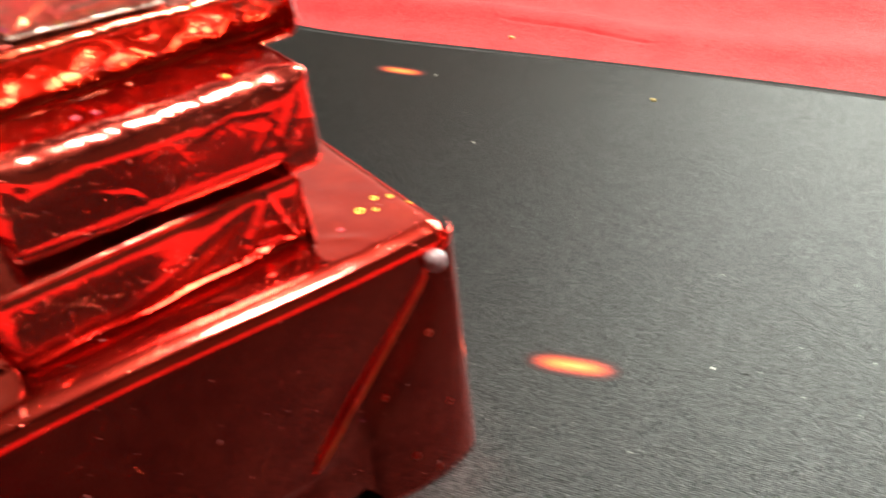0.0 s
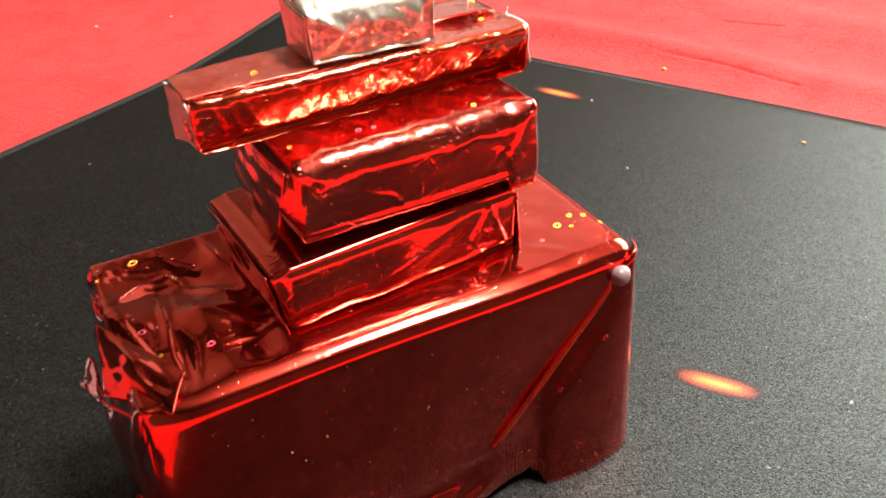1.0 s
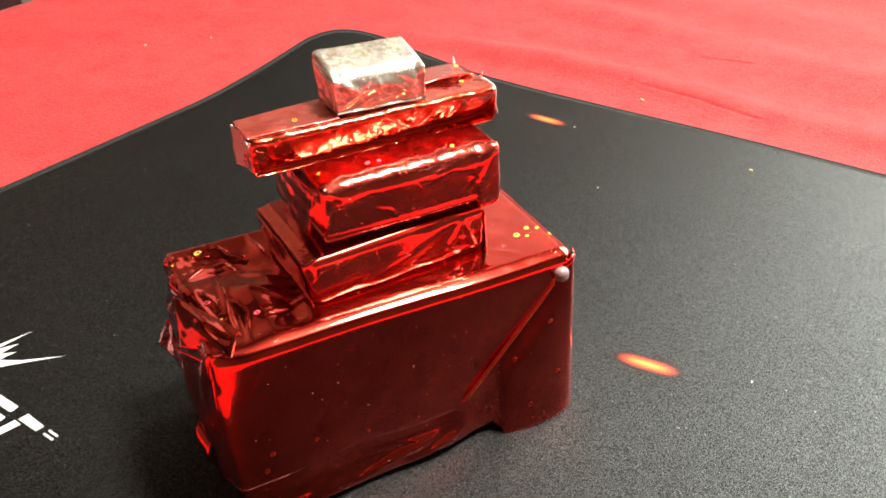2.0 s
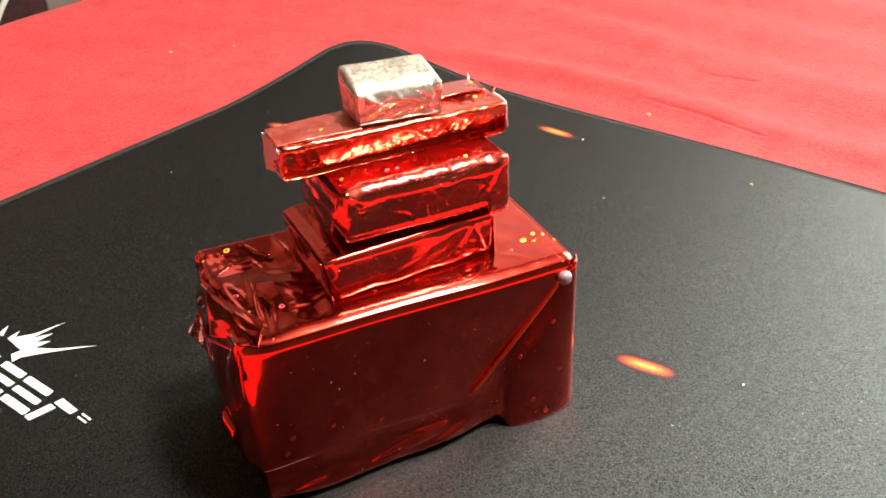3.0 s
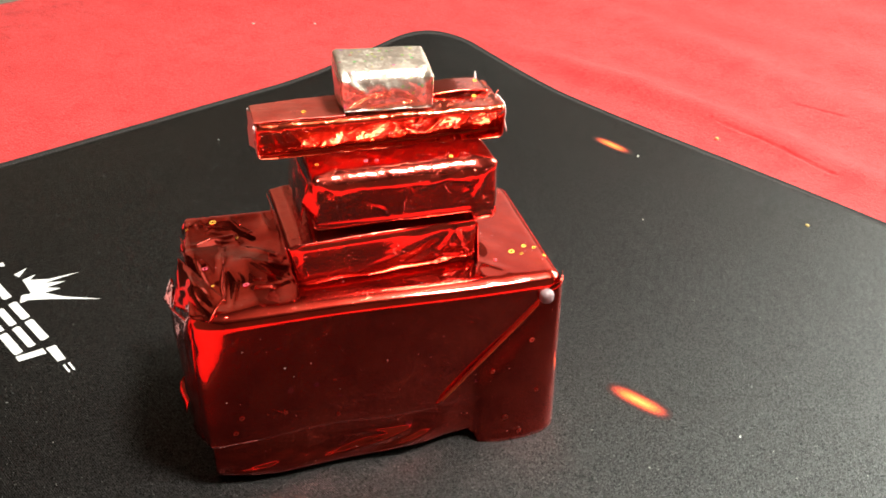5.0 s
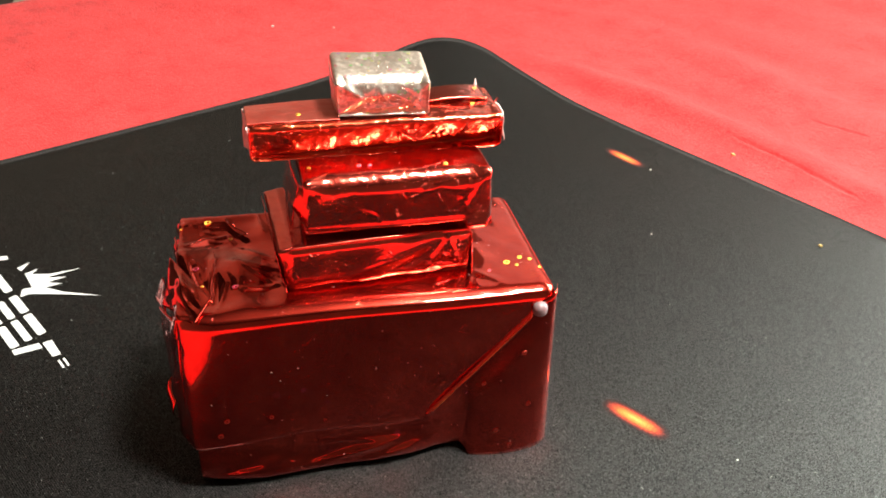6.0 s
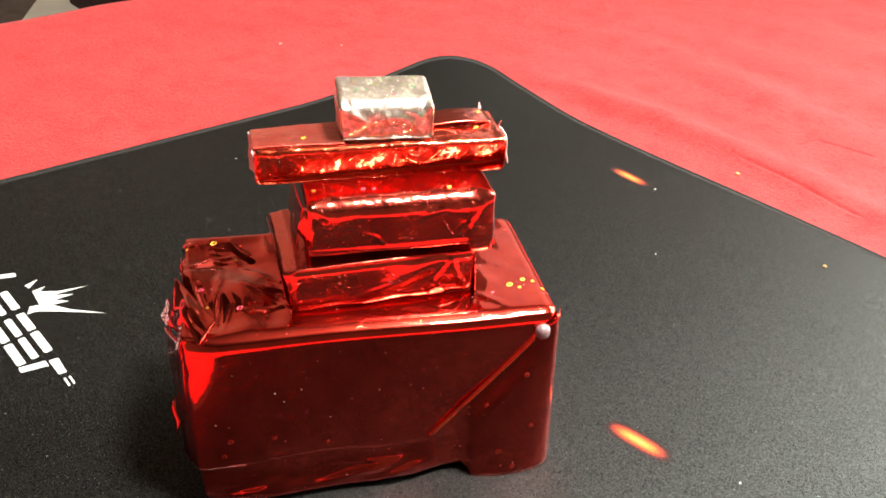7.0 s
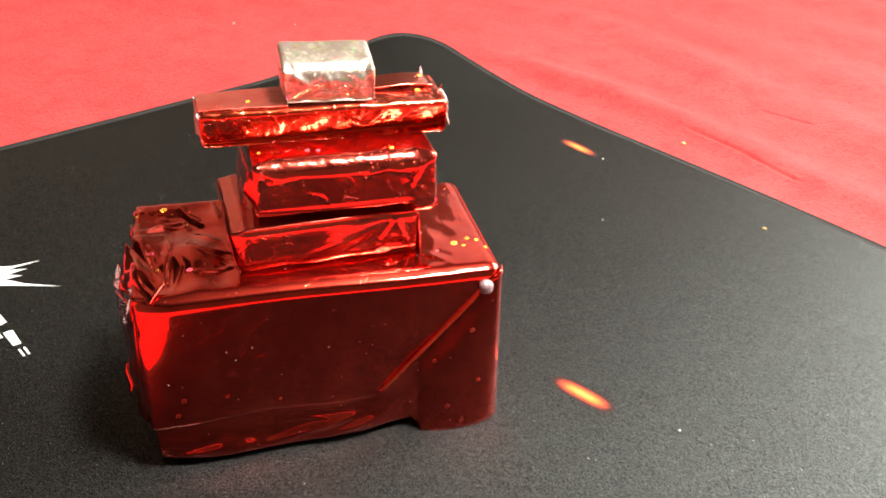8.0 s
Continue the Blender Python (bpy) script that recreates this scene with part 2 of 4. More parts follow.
GREY = plain_material("grey_plastic", (0.24, 0.19, 0.16), (0.18, 0.14, 0.115), 0.5, 40)
WHITE_PLASTIC = plain_material("white_cable_plastic", (0.75, 0.72, 0.62), (0.68, 0.65, 0.55), 0.4, 60)


def spark_material():
    """Printed ember: red rim, orange body, yellow core, fading into the black weave."""
    n = Nodes("printed_ember")
    v = n.add("ShaderNodeTexCoord").outputs["Object"]
    place = n.add("ShaderNodeSeparateXYZ", Vector=v)
    across = n.maths("POWER", n.maths("DIVIDE", place.outputs[1], 0.0027), 2.0)
    along = n.maths("POWER", n.maths("ABSOLUTE", n.maths("DIVIDE", place.outputs[0], 0.0082)), 3.0)
    reach = n.maths("ADD", n.maths("SQRT", n.maths("ADD", across, along)), n.maths("MULTIPLY", n.maths("SUBTRACT", n.noise(v, 1800, 4), 0.5), 0.35))
    colour = n.ramp(reach, (0.0, (0.90, 0.42, 0.10)), (0.30, (0.78, 0.21, 0.04)), (0.60, (0.42, 0.05, 0.022)), (0.80, (0.13, 0.02, 0.015)), (0.92, (0.016, 0.012, 0.011)))
    colour = n.mix(n.ramp(n.noise(v, 2500, 4, 0.7), (0.42, 0.45), (0.60, 0.0)), colour, (0.05, 0.012, 0.010))
    return n.done(Base_Color=colour, Roughness=0.37, Normal=n.bump(n.noise(v, 1900, 4, 0.7), 0.3, 0.0003), Specular_IOR_Level=n.ramp(n.noise(v, 3300, 3, 0.6), (0.40, 0.06), (0.64, 0.47)))


EMBER = spark_material()


def glue_material():
    n = Nodes("hot_glue")
    return n.done(Base_Color=(0.27, 0.20, 0.21), Roughness=0.2, Subsurface_Weight=0.5, Subsurface_Radius=(0.002, 0.0015, 0.0014), Subsurface_Scale=1.0, Coat_Weight=0.4)


GLUE = glue_material()
PALE_EDGE = plain_material("pale_scuffed_film", (0.62, 0.40, 0.38), (0.36, 0.10, 0.09), 0.35, 900, 0.3, 0.4)
DULL_RING = plain_material("dull_red_hologram", (0.75, 0.10, 0.06), (0.6, 0.06, 0.04), 0.35, 700, 1.0, 0.5)
RED_RING = plain_material("pink_hologram", (1.0, 0.10, 0.22), (1.0, 0.16, 0.10), 0.42, 700, 1.0, 0.5)
GOLD_RING = plain_material("golden_hologram", (1.0, 0.62, 0.10), (1.0, 0.40, 0.06), 0.42, 700, 1.0, 0.5)


# ---- mesh helpers (places in millimetres) ----
def thing(name, base, label, category, group="", kind=""):
    ob = new(name)
    ob.location = Vector(base) * MM
    ob.empty_display_size = 0.01
    return tagged(ob, label, category, group, kind)


def raw_mesh(name, verts, faces, material, smooth=True):
    me = bpy.data.meshes.new(name)
    me.from_pydata([tuple(float(c) for c in v) for v in verts], [], faces)
    me.materials.append(material)
    me.polygons.foreach_set("use_smooth", [smooth] * len(me.polygons))
    me.update()
    return me


def origin_of(ob):
    place = Vector((0, 0, 0))
    while ob is not None:
        place += ob.location
        ob = ob.parent
    return place


def part(name, verts, faces, material, parent, label="", smooth=True):
    """One mesh under a thing or a part; verts in world millimetres."""
    base = np.array(origin_of(parent))
    ob = new(name, raw_mesh(name, np.array(verts, float) * MM - base, faces, material, smooth))
    ob.parent = parent
    return tagged(ob, label)


def solo(name, verts, faces, material, base, label, category, smooth=True, kind="", group=""):
    """A thing that is one mesh."""
    base = np.array(base, float)
    ob = new(name, raw_mesh(name, (np.array(verts, float) - base) * MM, faces, material, smooth))
    ob.location = Vector(base) * MM
    return tagged(ob, label, category, group, kind)


def axis_samples(half, radius, step):
    inner = half - radius
    count = max(2, int(round(2 * inner / step)))
    band = np.linspace(inner, half, 5 if radius < 3 else 10)[1:]
    return np.concatenate([-band[::-1], np.linspace(-inner, inner, count + 1), band])


def rounded_box(half, radius, step, radius_of=None):
    """The skin of a rounded box about the origin: places, outward directions, quads."""
    axes = [axis_samples(h, radius, step) for h in half]
    size = [len(a) for a in axes]
    index, points, quads = {}, [], []

    def corner(i, j, k):
        key = (i, j, k)
        if key not in index:
            index[key] = len(points)
            points.append((axes[0][i], axes[1][j], axes[2][k]))
        return index[key]

    for axis in range(3):
        a, b = [(1, 2), (2, 0), (0, 1)][axis]
        for end in (0, size[axis] - 1):
            for i in range(size[a] - 1):
                for j in range(size[b] - 1):
                    ring = []
                    for di, dj in ((0, 0), (1, 0), (1, 1), (0, 1)):
                        key = [0, 0, 0]
                        key[axis], key[a], key[b] = end, i + di, j + dj
                        ring.append(corner(*key))
                    quads.append(ring if end else ring[::-1])
    p = np.array(points)
    r = np.full(len(p), float(radius)) if radius_of is None else radius_of(p)
    inner = np.array(half)[None, :] - r[:, None]
    core = np.clip(p, -inner, inner)
    way = p - core
    way /= np.linalg.norm(way, axis=1)[:, None]
    return core + r[:, None] * way, way, quads


def smoothstep(x, a, b):
    t = np.clip((np.asarray(x, float) - a) / (b - a), 0, 1)
    return t * t * (3 - 2 * t)


def folds(p, seed, size, count=6):
    """Sharp, straight creases as in crumpled film, about -1 to 1."""
    rng = np.random.default_rng(seed)
    total = np.zeros(len(p))
    for _ in range(count):
        way = rng.normal(size=3)
        way /= np.linalg.norm(way)
        bend = rng.normal(size=3) * 0.35 / size
        wave = p @ way / (size * rng.uniform(0.7, 1.9)) + 0.5 * np.sin(p @ bend + rng.uniform(0, 6)) + rng.uniform()
        total += np.abs((wave % 1.0) - 0.5) * 4 - 1
    return total / count


def ridge(p, a, b, width):
    """1 on the line from a to b, falling to 0 at width beside it."""
    a, b = np.array(a, float), np.array(b, float)
    t = np.clip((p - a) @ (b - a) / ((b - a) @ (b - a)), 0, 1)
    away = np.linalg.norm(p - a - t[:, None] * (b - a), axis=1)
    return np.clip(1 - away / width, 0, 1)


def turned(p, degrees, centre):
    c, s = math.cos(radians(degrees)), math.sin(radians(degrees))
    q = p.copy()
    q[:, 0] = c * p[:, 0] - s * p[:, 1] + centre[0]
    q[:, 1] = s * p[:, 0] + c * p[:, 1] + centre[1]
    q[:, 2] = p[:, 2] + centre[2]
    return q


def sheet(corners, nu, nv, thick, bow=0.0, seed=1, crease=0.2, crease_size=4.0, edit=None):
    """A thin, slightly crumpled sheet through four corners (in ring order); edit may reshape the points."""
    a, b, c, d = (np.array(x, float) for x in corners)
    u, v = np.meshgrid(np.linspace(0, 1, nu + 1), np.linspace(0, 1, nv + 1), indexing="ij")
    u, v = u.ravel()[:, None], v.ravel()[:, None]
    p = (1 - u) * (1 - v) * a + u * (1 - v) * b + u * v * c + (1 - u) * v * d
    normal = np.cross(b - a + c - d, d - a + c - b)
    normal /= np.linalg.norm(normal)
    p = p + normal * (bow * 4 * (u * (1 - u))) + normal * (crease * folds(p, seed, crease_size))[:, None]
    if edit:
        p = edit(p, u[:, 0], v[:, 0])
    quads, m, total = [], nv + 1, len(p)
    for i in range(nu):
        for j in range(nv):
            q = [i * m + j, (i + 1) * m + j, (i + 1) * m + j + 1, i * m + j + 1]
            quads += [q, [k + total for k in q[::-1]]]
    rim = [i * m for i in range(nu + 1)] + [nu * m + j for j in range(1, m)] + [i * m + nv for i in range(nu - 1, -1, -1)] + list(range(nv - 1, 0, -1))
    for k in range(len(rim)):
        e, f = rim[k], rim[(k + 1) % len(rim)]
        quads.append([f, e, e + total, f + total])
    return np.concatenate([p, p - normal * thick]), quads


def slab(ring, low, high):
    """A flat plate with the given outline."""
    n = len(ring)
    verts = [(x, y, low) for x, y in ring] + [(x, y, high) for x, y in ring]
    faces = [list(range(n))[::-1], [n + i for i in range(n)]]
    faces += [[i, (i + 1) % n, n + (i + 1) % n, n + i] for i in range(n)]
    return verts, faces


def tube(points, radius, sides=8):
    points = [np.array(p, float) for p in points]
    verts, faces = [], []
    for i, p in enumerate(points):
        ahead = points[min(i + 1, len(points) - 1)] - points[max(i - 1, 0)]
        ahead /= np.linalg.norm(ahead)
        side = np.cross(ahead, (0.1, 0.2, 1.0))
        side /= np.linalg.norm(side)
        up = np.cross(side, ahead)
        for k in range(sides):
            a = 2 * math.pi * k / sides
            verts.append(p + radius * (math.cos(a) * side + math.sin(a) * up))
    for i in range(len(points) - 1):
        for k in range(sides):
            a, b = i * sides + k, i * sides + (k + 1) % sides
            faces.append([a, b, b + sides, a + sides])
    faces += [list(range(sides))[::-1], [(len(points) - 1) * sides + k for k in range(sides)]]
    return verts, faces


def box_verts(s0, s1, u0, u1, z0, z1):
    ring = [su(s, u) for s, u in ((s0, u0), (s1, u0), (s1, u1), (s0, u1))]
    verts, faces = slab([(p.x, p.y) for p in ring], z0, z1)
    x = (ring[1] - ring[0]).cross(ring[2] - ring[0]).z
    return (verts, faces) if x > 0 else (verts, [f[::-1] for f in faces])


# ---- room ----
def structure(name, ends, material, label, category):
    verts, faces = box_verts(*ends)
    return solo(name, verts, faces, material, (0, 0, 0), label, category, smooth=False, kind="structure")


structure("floor", (-2400, 2200, -1800, 660, -800, -750), FLOOR, "brown wooden floor of the dim room", "floor")
# out of view: ceiling and wall tones are set by what the foil should mirror
structure("ceiling", (-2400, 2200, -1800, 660, 1500, 1600), CEILING, "plain dark ceiling", "ceiling")
structure("wall_north", (-1100, -1000, 50, 660, -750, 1500), PALE_WALL, "plain pale painted wall", "wall")
# unseen recess, added so that foil turned this way mirrors dark
structure("recess_side", (-2400, -1100, 50, 150, -750, 1500), WALL, "unseen plain beige side wall of the added recess", "wall")
structure("recess_end", (-2500, -2400, -1800, 50, -750, 1500), WALL, "unseen plain beige wall closing the added recess", "wall")
structure("wall_south", (2200, 2300, -1800, 660, -750, 1500), WALL, "plain beige painted wall", "wall")
structure("wall_east", (-1000, 2200, 660, 760, -750, 1500), SAND_WALL, "plain sand-coloured painted wall", "wall")
structure("wall_west", (-2400, 2200, -1900, -1800, -750, 1500), WALL, "plain beige painted wall", "wall")

# ---- table with its cloth ----
EDGE = -336.0
table = thing("table", su(200, 100, -750), "wooden table under a red cloth", "table")
part("tabletop", *box_verts(EDGE + 6, 620, -560, 645, -34, -7), DARK_WOOD, table, smooth=False)
for s, u in ((EDGE + 40, -520), (EDGE + 40, 600), (580, -520), (580, 600)):
    part("leg", *box_verts(s - 25, s + 25, u - 25, u + 25, -750, -34), DARK_WOOD, table, smooth=False)


def cloth():
    """One sheet: flat under the pad, gently rumpled beside it, turned down over the table's edge."""
    step = 5.0
    run = np.concatenate([np.arange(EDGE - 160, -120, step), np.arange(-120, 80, 2.5), np.arange(80, 640, step)])
    across = np.concatenate([np.arange(-580, 180, step), np.arange(180, 260, 0.7), np.arange(260, 651, step)])
    s, u = np.meshgrid(run, across, indexing="ij")
    shape = s.shape
    s, u = s.ravel(), u.ravel()
    q = np.stack([s, u, 0 * s], 1)
    beside = np.maximum(smoothstep(u, 168, 205), smoothstep(-s, 162, 200))
    z = np.full(len(s), -3.6)
    # long soft folds that run beside the pad
    for line, height, wide, lean in ((204, 4.2, 10, 0.05), (232, -2.0, 14, -0.04), (268, 4.6, 15, -0.05), (318, 3.6, 20, 0.08), (372, 4.2, 24, -0.06), (430, 4.0, 22, 0.05)):
        offset = u - line - lean * s - 5 * np.sin(s / 57.0 + line)
        z += height * np.exp(-(offset / wide) ** 2) * smoothstep(s, -190, -60) * beside * (0.75 + 0.25 * np.sin(s / 43.0 + line))
    z += beside * 1.3 * folds(q, 11, 120, 5) + beside * 0.5 * folds(q, 12, 37, 6)
    for a, b, deep in (((-22, 199.5), (-2, 199.2), 0.8), ((-2, 199.2), (26, 196.4), 0.9), ((-14, 246), (8, 248.5), 0.7)):
        z -= 1.2 * deep * ridge(q, (*a, 0), (*b, 0), 0.7)
    # over the edge
    over = np.clip(EDGE - s + 2 * np.sin(u / 31.0), 0, None)
    bend = np.minimum(over / 7.0, math.pi / 2)
    fall = np.maximum(over - 7.0 * math.pi / 2, 0)
    ss = np.maximum(s, EDGE - 0 * s) - 7.0 * np.sin(bend) + 2 * np.sin(u / 31.0) * (over > 0)
    z = z - 7.0 * (1 - np.cos(bend)) - fall
    ss = ss + smoothstep(fall, 0, 60) * 5 * np.sin(u / 23.0)
    verts = np.stack([S.x * ss + U.x * u, S.y * ss + U.y * u, z], 1)
    rows, cols = shape
    i, j = np.meshgrid(np.arange(rows - 1), np.arange(cols - 1), indexing="ij")
    k = (i * cols + j).ravel()
    faces = np.stack([k, k + cols, k + cols + 1, k + 1], 1).tolist()
    ob = solo("tablecloth", verts, faces, CLOTH, (0, 0, -3.6), "rumpled red cotton cloth spread over the table", "tablecloth")
    solid = ob.modifiers.new("thickness", "SOLIDIFY")
    solid.thickness, solid.offset = 0.0012, -1.0
    return ob


cloth()

# ---- mouse pad ----
SMIN, SMAX, UMIN, UMAX, ROUND = -161.0, 142.0, -80.5, 172.0, 26.0


def pad_lift(s, u):
    """The far corner curls up from the cloth; the left side leans a little."""
    away = np.hypot(np.asarray(s) - SMIN, np.asarray(u) - UMAX)
    return 10.5 * np.clip(1 - away / 85.0, 0, 1) ** 1.6


def pad_place(s, u, z):
    s, u = np.asarray(s, float), np.asarray(u, float)
    lean = 0.045 * (u - 60) * smoothstep(-s, -40, 140)
    wave = (1.6 * np.sin(s / 30.0) - 3.0 * smoothstep(s, -40, 60)) * smoothstep(u, 120, 172)
    s, u = s + lean, u + wave
    return np.stack([S.x * s + U.x * u, S.y * s + U.y * u, z + pad_lift(s, u)], -1)


def pad_limits(u):
    """Where the rounded outline cuts the row u."""
    inset = 0.0
    for edge, sign in ((UMAX, 1), (UMIN, -1)):
        depth = (u - (edge - sign * ROUND)) * sign
        if depth > 0:
            inset = ROUND - math.sqrt(max(0.0, ROUND ** 2 - min(depth, ROUND) ** 2))
    return SMIN + inset, SMAX - inset


def pad_outline(count=900, inset=0.0):
    """Evenly spaced places round the rim, with outward directions."""
    pts = []
    r = ROUND - inset
    for cs, cu, start in ((SMAX - ROUND, UMAX - ROUND, 0), (SMIN + ROUND, UMAX - ROUND, 90), (SMIN + ROUND, UMIN + ROUND, 180), (SMAX - ROUND, UMIN + ROUND, 270)):
        for k in range(17):
            a = radians(start + 90 * k / 16)
            pts.append((cs + r * math.cos(a), cu + r * math.sin(a)))
    pts = np.array(pts + pts[:1])
    far = np.concatenate([[0], np.cumsum(np.linalg.norm(np.diff(pts, axis=0), axis=1))])
    at = np.linspace(0, far[-1], count, endpoint=False)
    return np.stack([np.interp(at, far, pts[:, 0]), np.interp(at, far, pts[:, 1])], 1)


def mouse_pad():
    pad = thing("mouse_pad", (0, 0, -3.4), "large black woven gaming mouse pad with stitched edge and printed embers", "mouse pad")
    rows = np.concatenate([[UMIN + v for v in (0, 0.6, 2.5, 6, 12, 20)], np.linspace(UMIN + ROUND, UMAX - ROUND, 60), [UMAX - v for v in (20, 12, 6, 2.5, 0.6, 0)]])
    cols = 81
    grid = []
    for u in rows:
        lo, hi = pad_limits(u)
        for s in np.linspace(lo, hi, cols):
            grid.append((s, u))
    grid = np.array(grid)
    top = pad_place(grid[:, 0], grid[:, 1], 0.0)
    under = top - np.array([0, 0, 3.0])
    total, faces = len(grid), []
    for i in range(len(rows) - 1):
        for j in range(cols - 1):
            k = i * cols + j
            faces += [[k, k + 1, k + cols + 1, k + cols], [total + k, total + k + cols, total + k + cols + 1, total + k + 1]]
    rim = list(range(cols)) + [i * cols + cols - 1 for i in range(1, len(rows))] + [(len(rows) - 1) * cols + j for j in range(cols - 2, -1, -1)] + [i * cols for i in range(len(rows) - 2, 0, -1)]
    for k in range(len(rim)):
        a, b = rim[k], rim[(k + 1) % len(rim)]
        faces.append([b, a, total + a, total + b])
    surface = part("pad_surface", np.concatenate([top, under]), faces, PAD, pad)
    # hem: a low rounded rib sewn round the rim
    rim = pad_outline(1000)
    inner = pad_outline(1000, 1.0)
    out = rim - inner
    verts, faces = [], []
    shape = [(1.15 * math.cos(a), 1.75 * math.sin(a) - 1.35) for a in np.linspace(0, 2 * math.pi, 10, endpoint=False)]
    for across, up in shape:
        verts.append(pad_place(rim[:, 0] + out[:, 0] * across, rim[:, 1] + out[:, 1] * across, up))
    verts = np.stack(verts, 1).reshape(-1, 3)
    for i in range(1000):
        for k in range(10):
            a, b = i * 10 + k, i * 10 + (k + 1) % 10
            c, d = ((i + 1) % 1000) * 10 + k, ((i + 1) % 1000) * 10 + (k + 1) % 10
            faces.append([a, c, d, b])
    part("hem", verts, faces, THREAD, pad, "black sewn hem")
    # stitches that wrap the hem
    count = 1040
    rim, inner = pad_outline(count), pad_outline(count, 1.0)
    out = rim - inner
    along = np.roll(rim, -1, 0) - rim
    along /= np.linalg.norm(along, axis=1)[:, None]
    verts, faces = [], []
    arc = [(-2.3, -0.1), (-1.9, 0.16), (-1.4, 0.2), (-0.9, 0.1)]
    for i in range(count):
        base = len(verts)
        for j, (across, up) in enumerate(arc):
            slant = 0.3 * (j / 3 - 0.5)
            mid = rim[i] + out[i] * across + along[i] * slant
            for side, rise in ((-0.36, -0.1), (0, 0.12), (0.36, -0.1)):
                q = mid + along[i] * side
                verts.append((q[0], q[1], up + rise))
        for j in range(len(arc) - 1):
            for k in range(2):
                a = base + j * 3 + k
                faces.append([a, a + 3, a + 4, a + 1])
    verts = np.array(verts)
    tagged(part("stitching", pad_place(verts[:, 0], verts[:, 1], verts[:, 2]), faces, STITCH, pad, "tight row of grey stitches along the hem"), kind="stuff")
    return pad, surface


pad, pad_surface = mouse_pad()
# stitched-on print lies a hair above the weave
PRINT_Z = 0.05


def print_piece(name, ring, material, label=""):
    """A flat printed patch on the pad; the ring is given along S and U from the mark's corner."""
    places = [su(-65.0 + s, -56.6 + u) for s, u in ring]
    ring = [(p.x, p.y) for p in places]
    area = sum(a[0] * b[1] - b[0] * a[1] for a, b in zip(ring, ring[1:] + ring[:1]))
    if area < 0:
        ring = ring[::-1]
    verts, faces = slab(ring, PRINT_Z - 0.04, PRINT_Z)
    return part(name, verts, faces, material, pad_surface, label, smooth=False)


def bar(s0, s1, u0, u1, lean=0.15, cut=0.8):
    ring = [(s0, u0), (s1 - cut, u0), (s1, u0 + cut), (s1, u1), (s0 + cut, u1), (s0, u1 - cut)]
    return [(s - lean * u, u) for s, u in ring]


# plain white bars in the place of the maker's wordmark
for s0, s1 in ((-35.2, -25.4), (-22.8, -14.2), (-13.0, -3.2)):
    for u0, u1 in ((0.0, 2.1), (3.6, 5.4), (6.9, 9.0)):
        print_piece("mark_bar", bar(s0, s1, u0, u1, 0.15, 0.5), PRINT_WHITE, "white printed bar")
print_piece("mark_bar", [(-2.8, 0.0), (-0.6, -0.2), (0.9, 5.9), (-1.4, 6.0)], PRINT_WHITE, "white printed bar")
print_piece("mark_bar", [(-1.0, 6.6), (5.5, 6.5), (5.8, 8.4), (-0.6, 8.8)], PRINT_WHITE, "white printed bar")
print_piece("mark_bar", [(7.6, 6.8), (10.9, 6.7), (10.9, 7.2), (7.6, 7.3)], PRINT_WHITE, "small white printed bar")
print_piece("mark_bar", [(7.6, 8.0), (10.9, 7.9), (10.9, 8.4), (7.6, 8.5)], PRINT_WHITE, "small white printed bar")
print_piece("mark_bar", [(-48.0, 4.0), (-45.8, 3.8), (-41.6, 13.3), (-43.6, 13.6)], PRINT_WHITE, "white printed bar")
# burst of flames over it
print_piece("mark_burst", [(-22.6, 9.4), (-22.4, 11.7), (-18.8, 16.3), (-10.4, 25.7), (-17.9, 18.9), (-22.8, 15.9), (-21.8, 20.0), (-24.6, 17.3), (-24.1, 22.2), (-27.0, 17.6), (-25.6, 26.8), (-27.9, 19.5), (-30.8, 15.5), (-32.3, 17.7), (-32.1, 14.1), (-24.8, 13.3), (-25.5, 11.0)], PRINT_WHITE, "white printed burst of flames")
print_piece("mark_burst", [(-35.9, 13.5), (-33.9, 13.9), (-36.8, 17.3)], PRINT_WHITE, "white printed flame tip")


def ember(x, y, length, width, turn):
    """A printed ember; its own axis runs along the streak."""
    me_ring = [(length / 2 * math.copysign(abs(math.cos(a)) ** 0.6, math.cos(a)), width / 2 * math.copysign(abs(math.sin(a)) ** 0.8, math.sin(a))) for a in np.linspace(0, 2 * math.pi, 24, endpoint=False)]
    verts, faces = slab(me_ring, -0.02, 0.004)
    ob = new("printed_ember", raw_mesh("printed_ember", np.array(verts) * MM, faces, EMBER, False))
    ob.location = Vector((x, y, 0.02)) * MM - pad.location
    ob.rotation_euler[2] = radians(turn)
    ob.parent = pad_surface
    return tagged(ob, "orange printed ember with a yellow core")


ember(59.2, -17.2, 17.0, 6.0, -53)
ember(109.6, 107.2, 18.0, 6.0, -62)
ember(17.0, 155.6, 17.0, 6.0, -45)


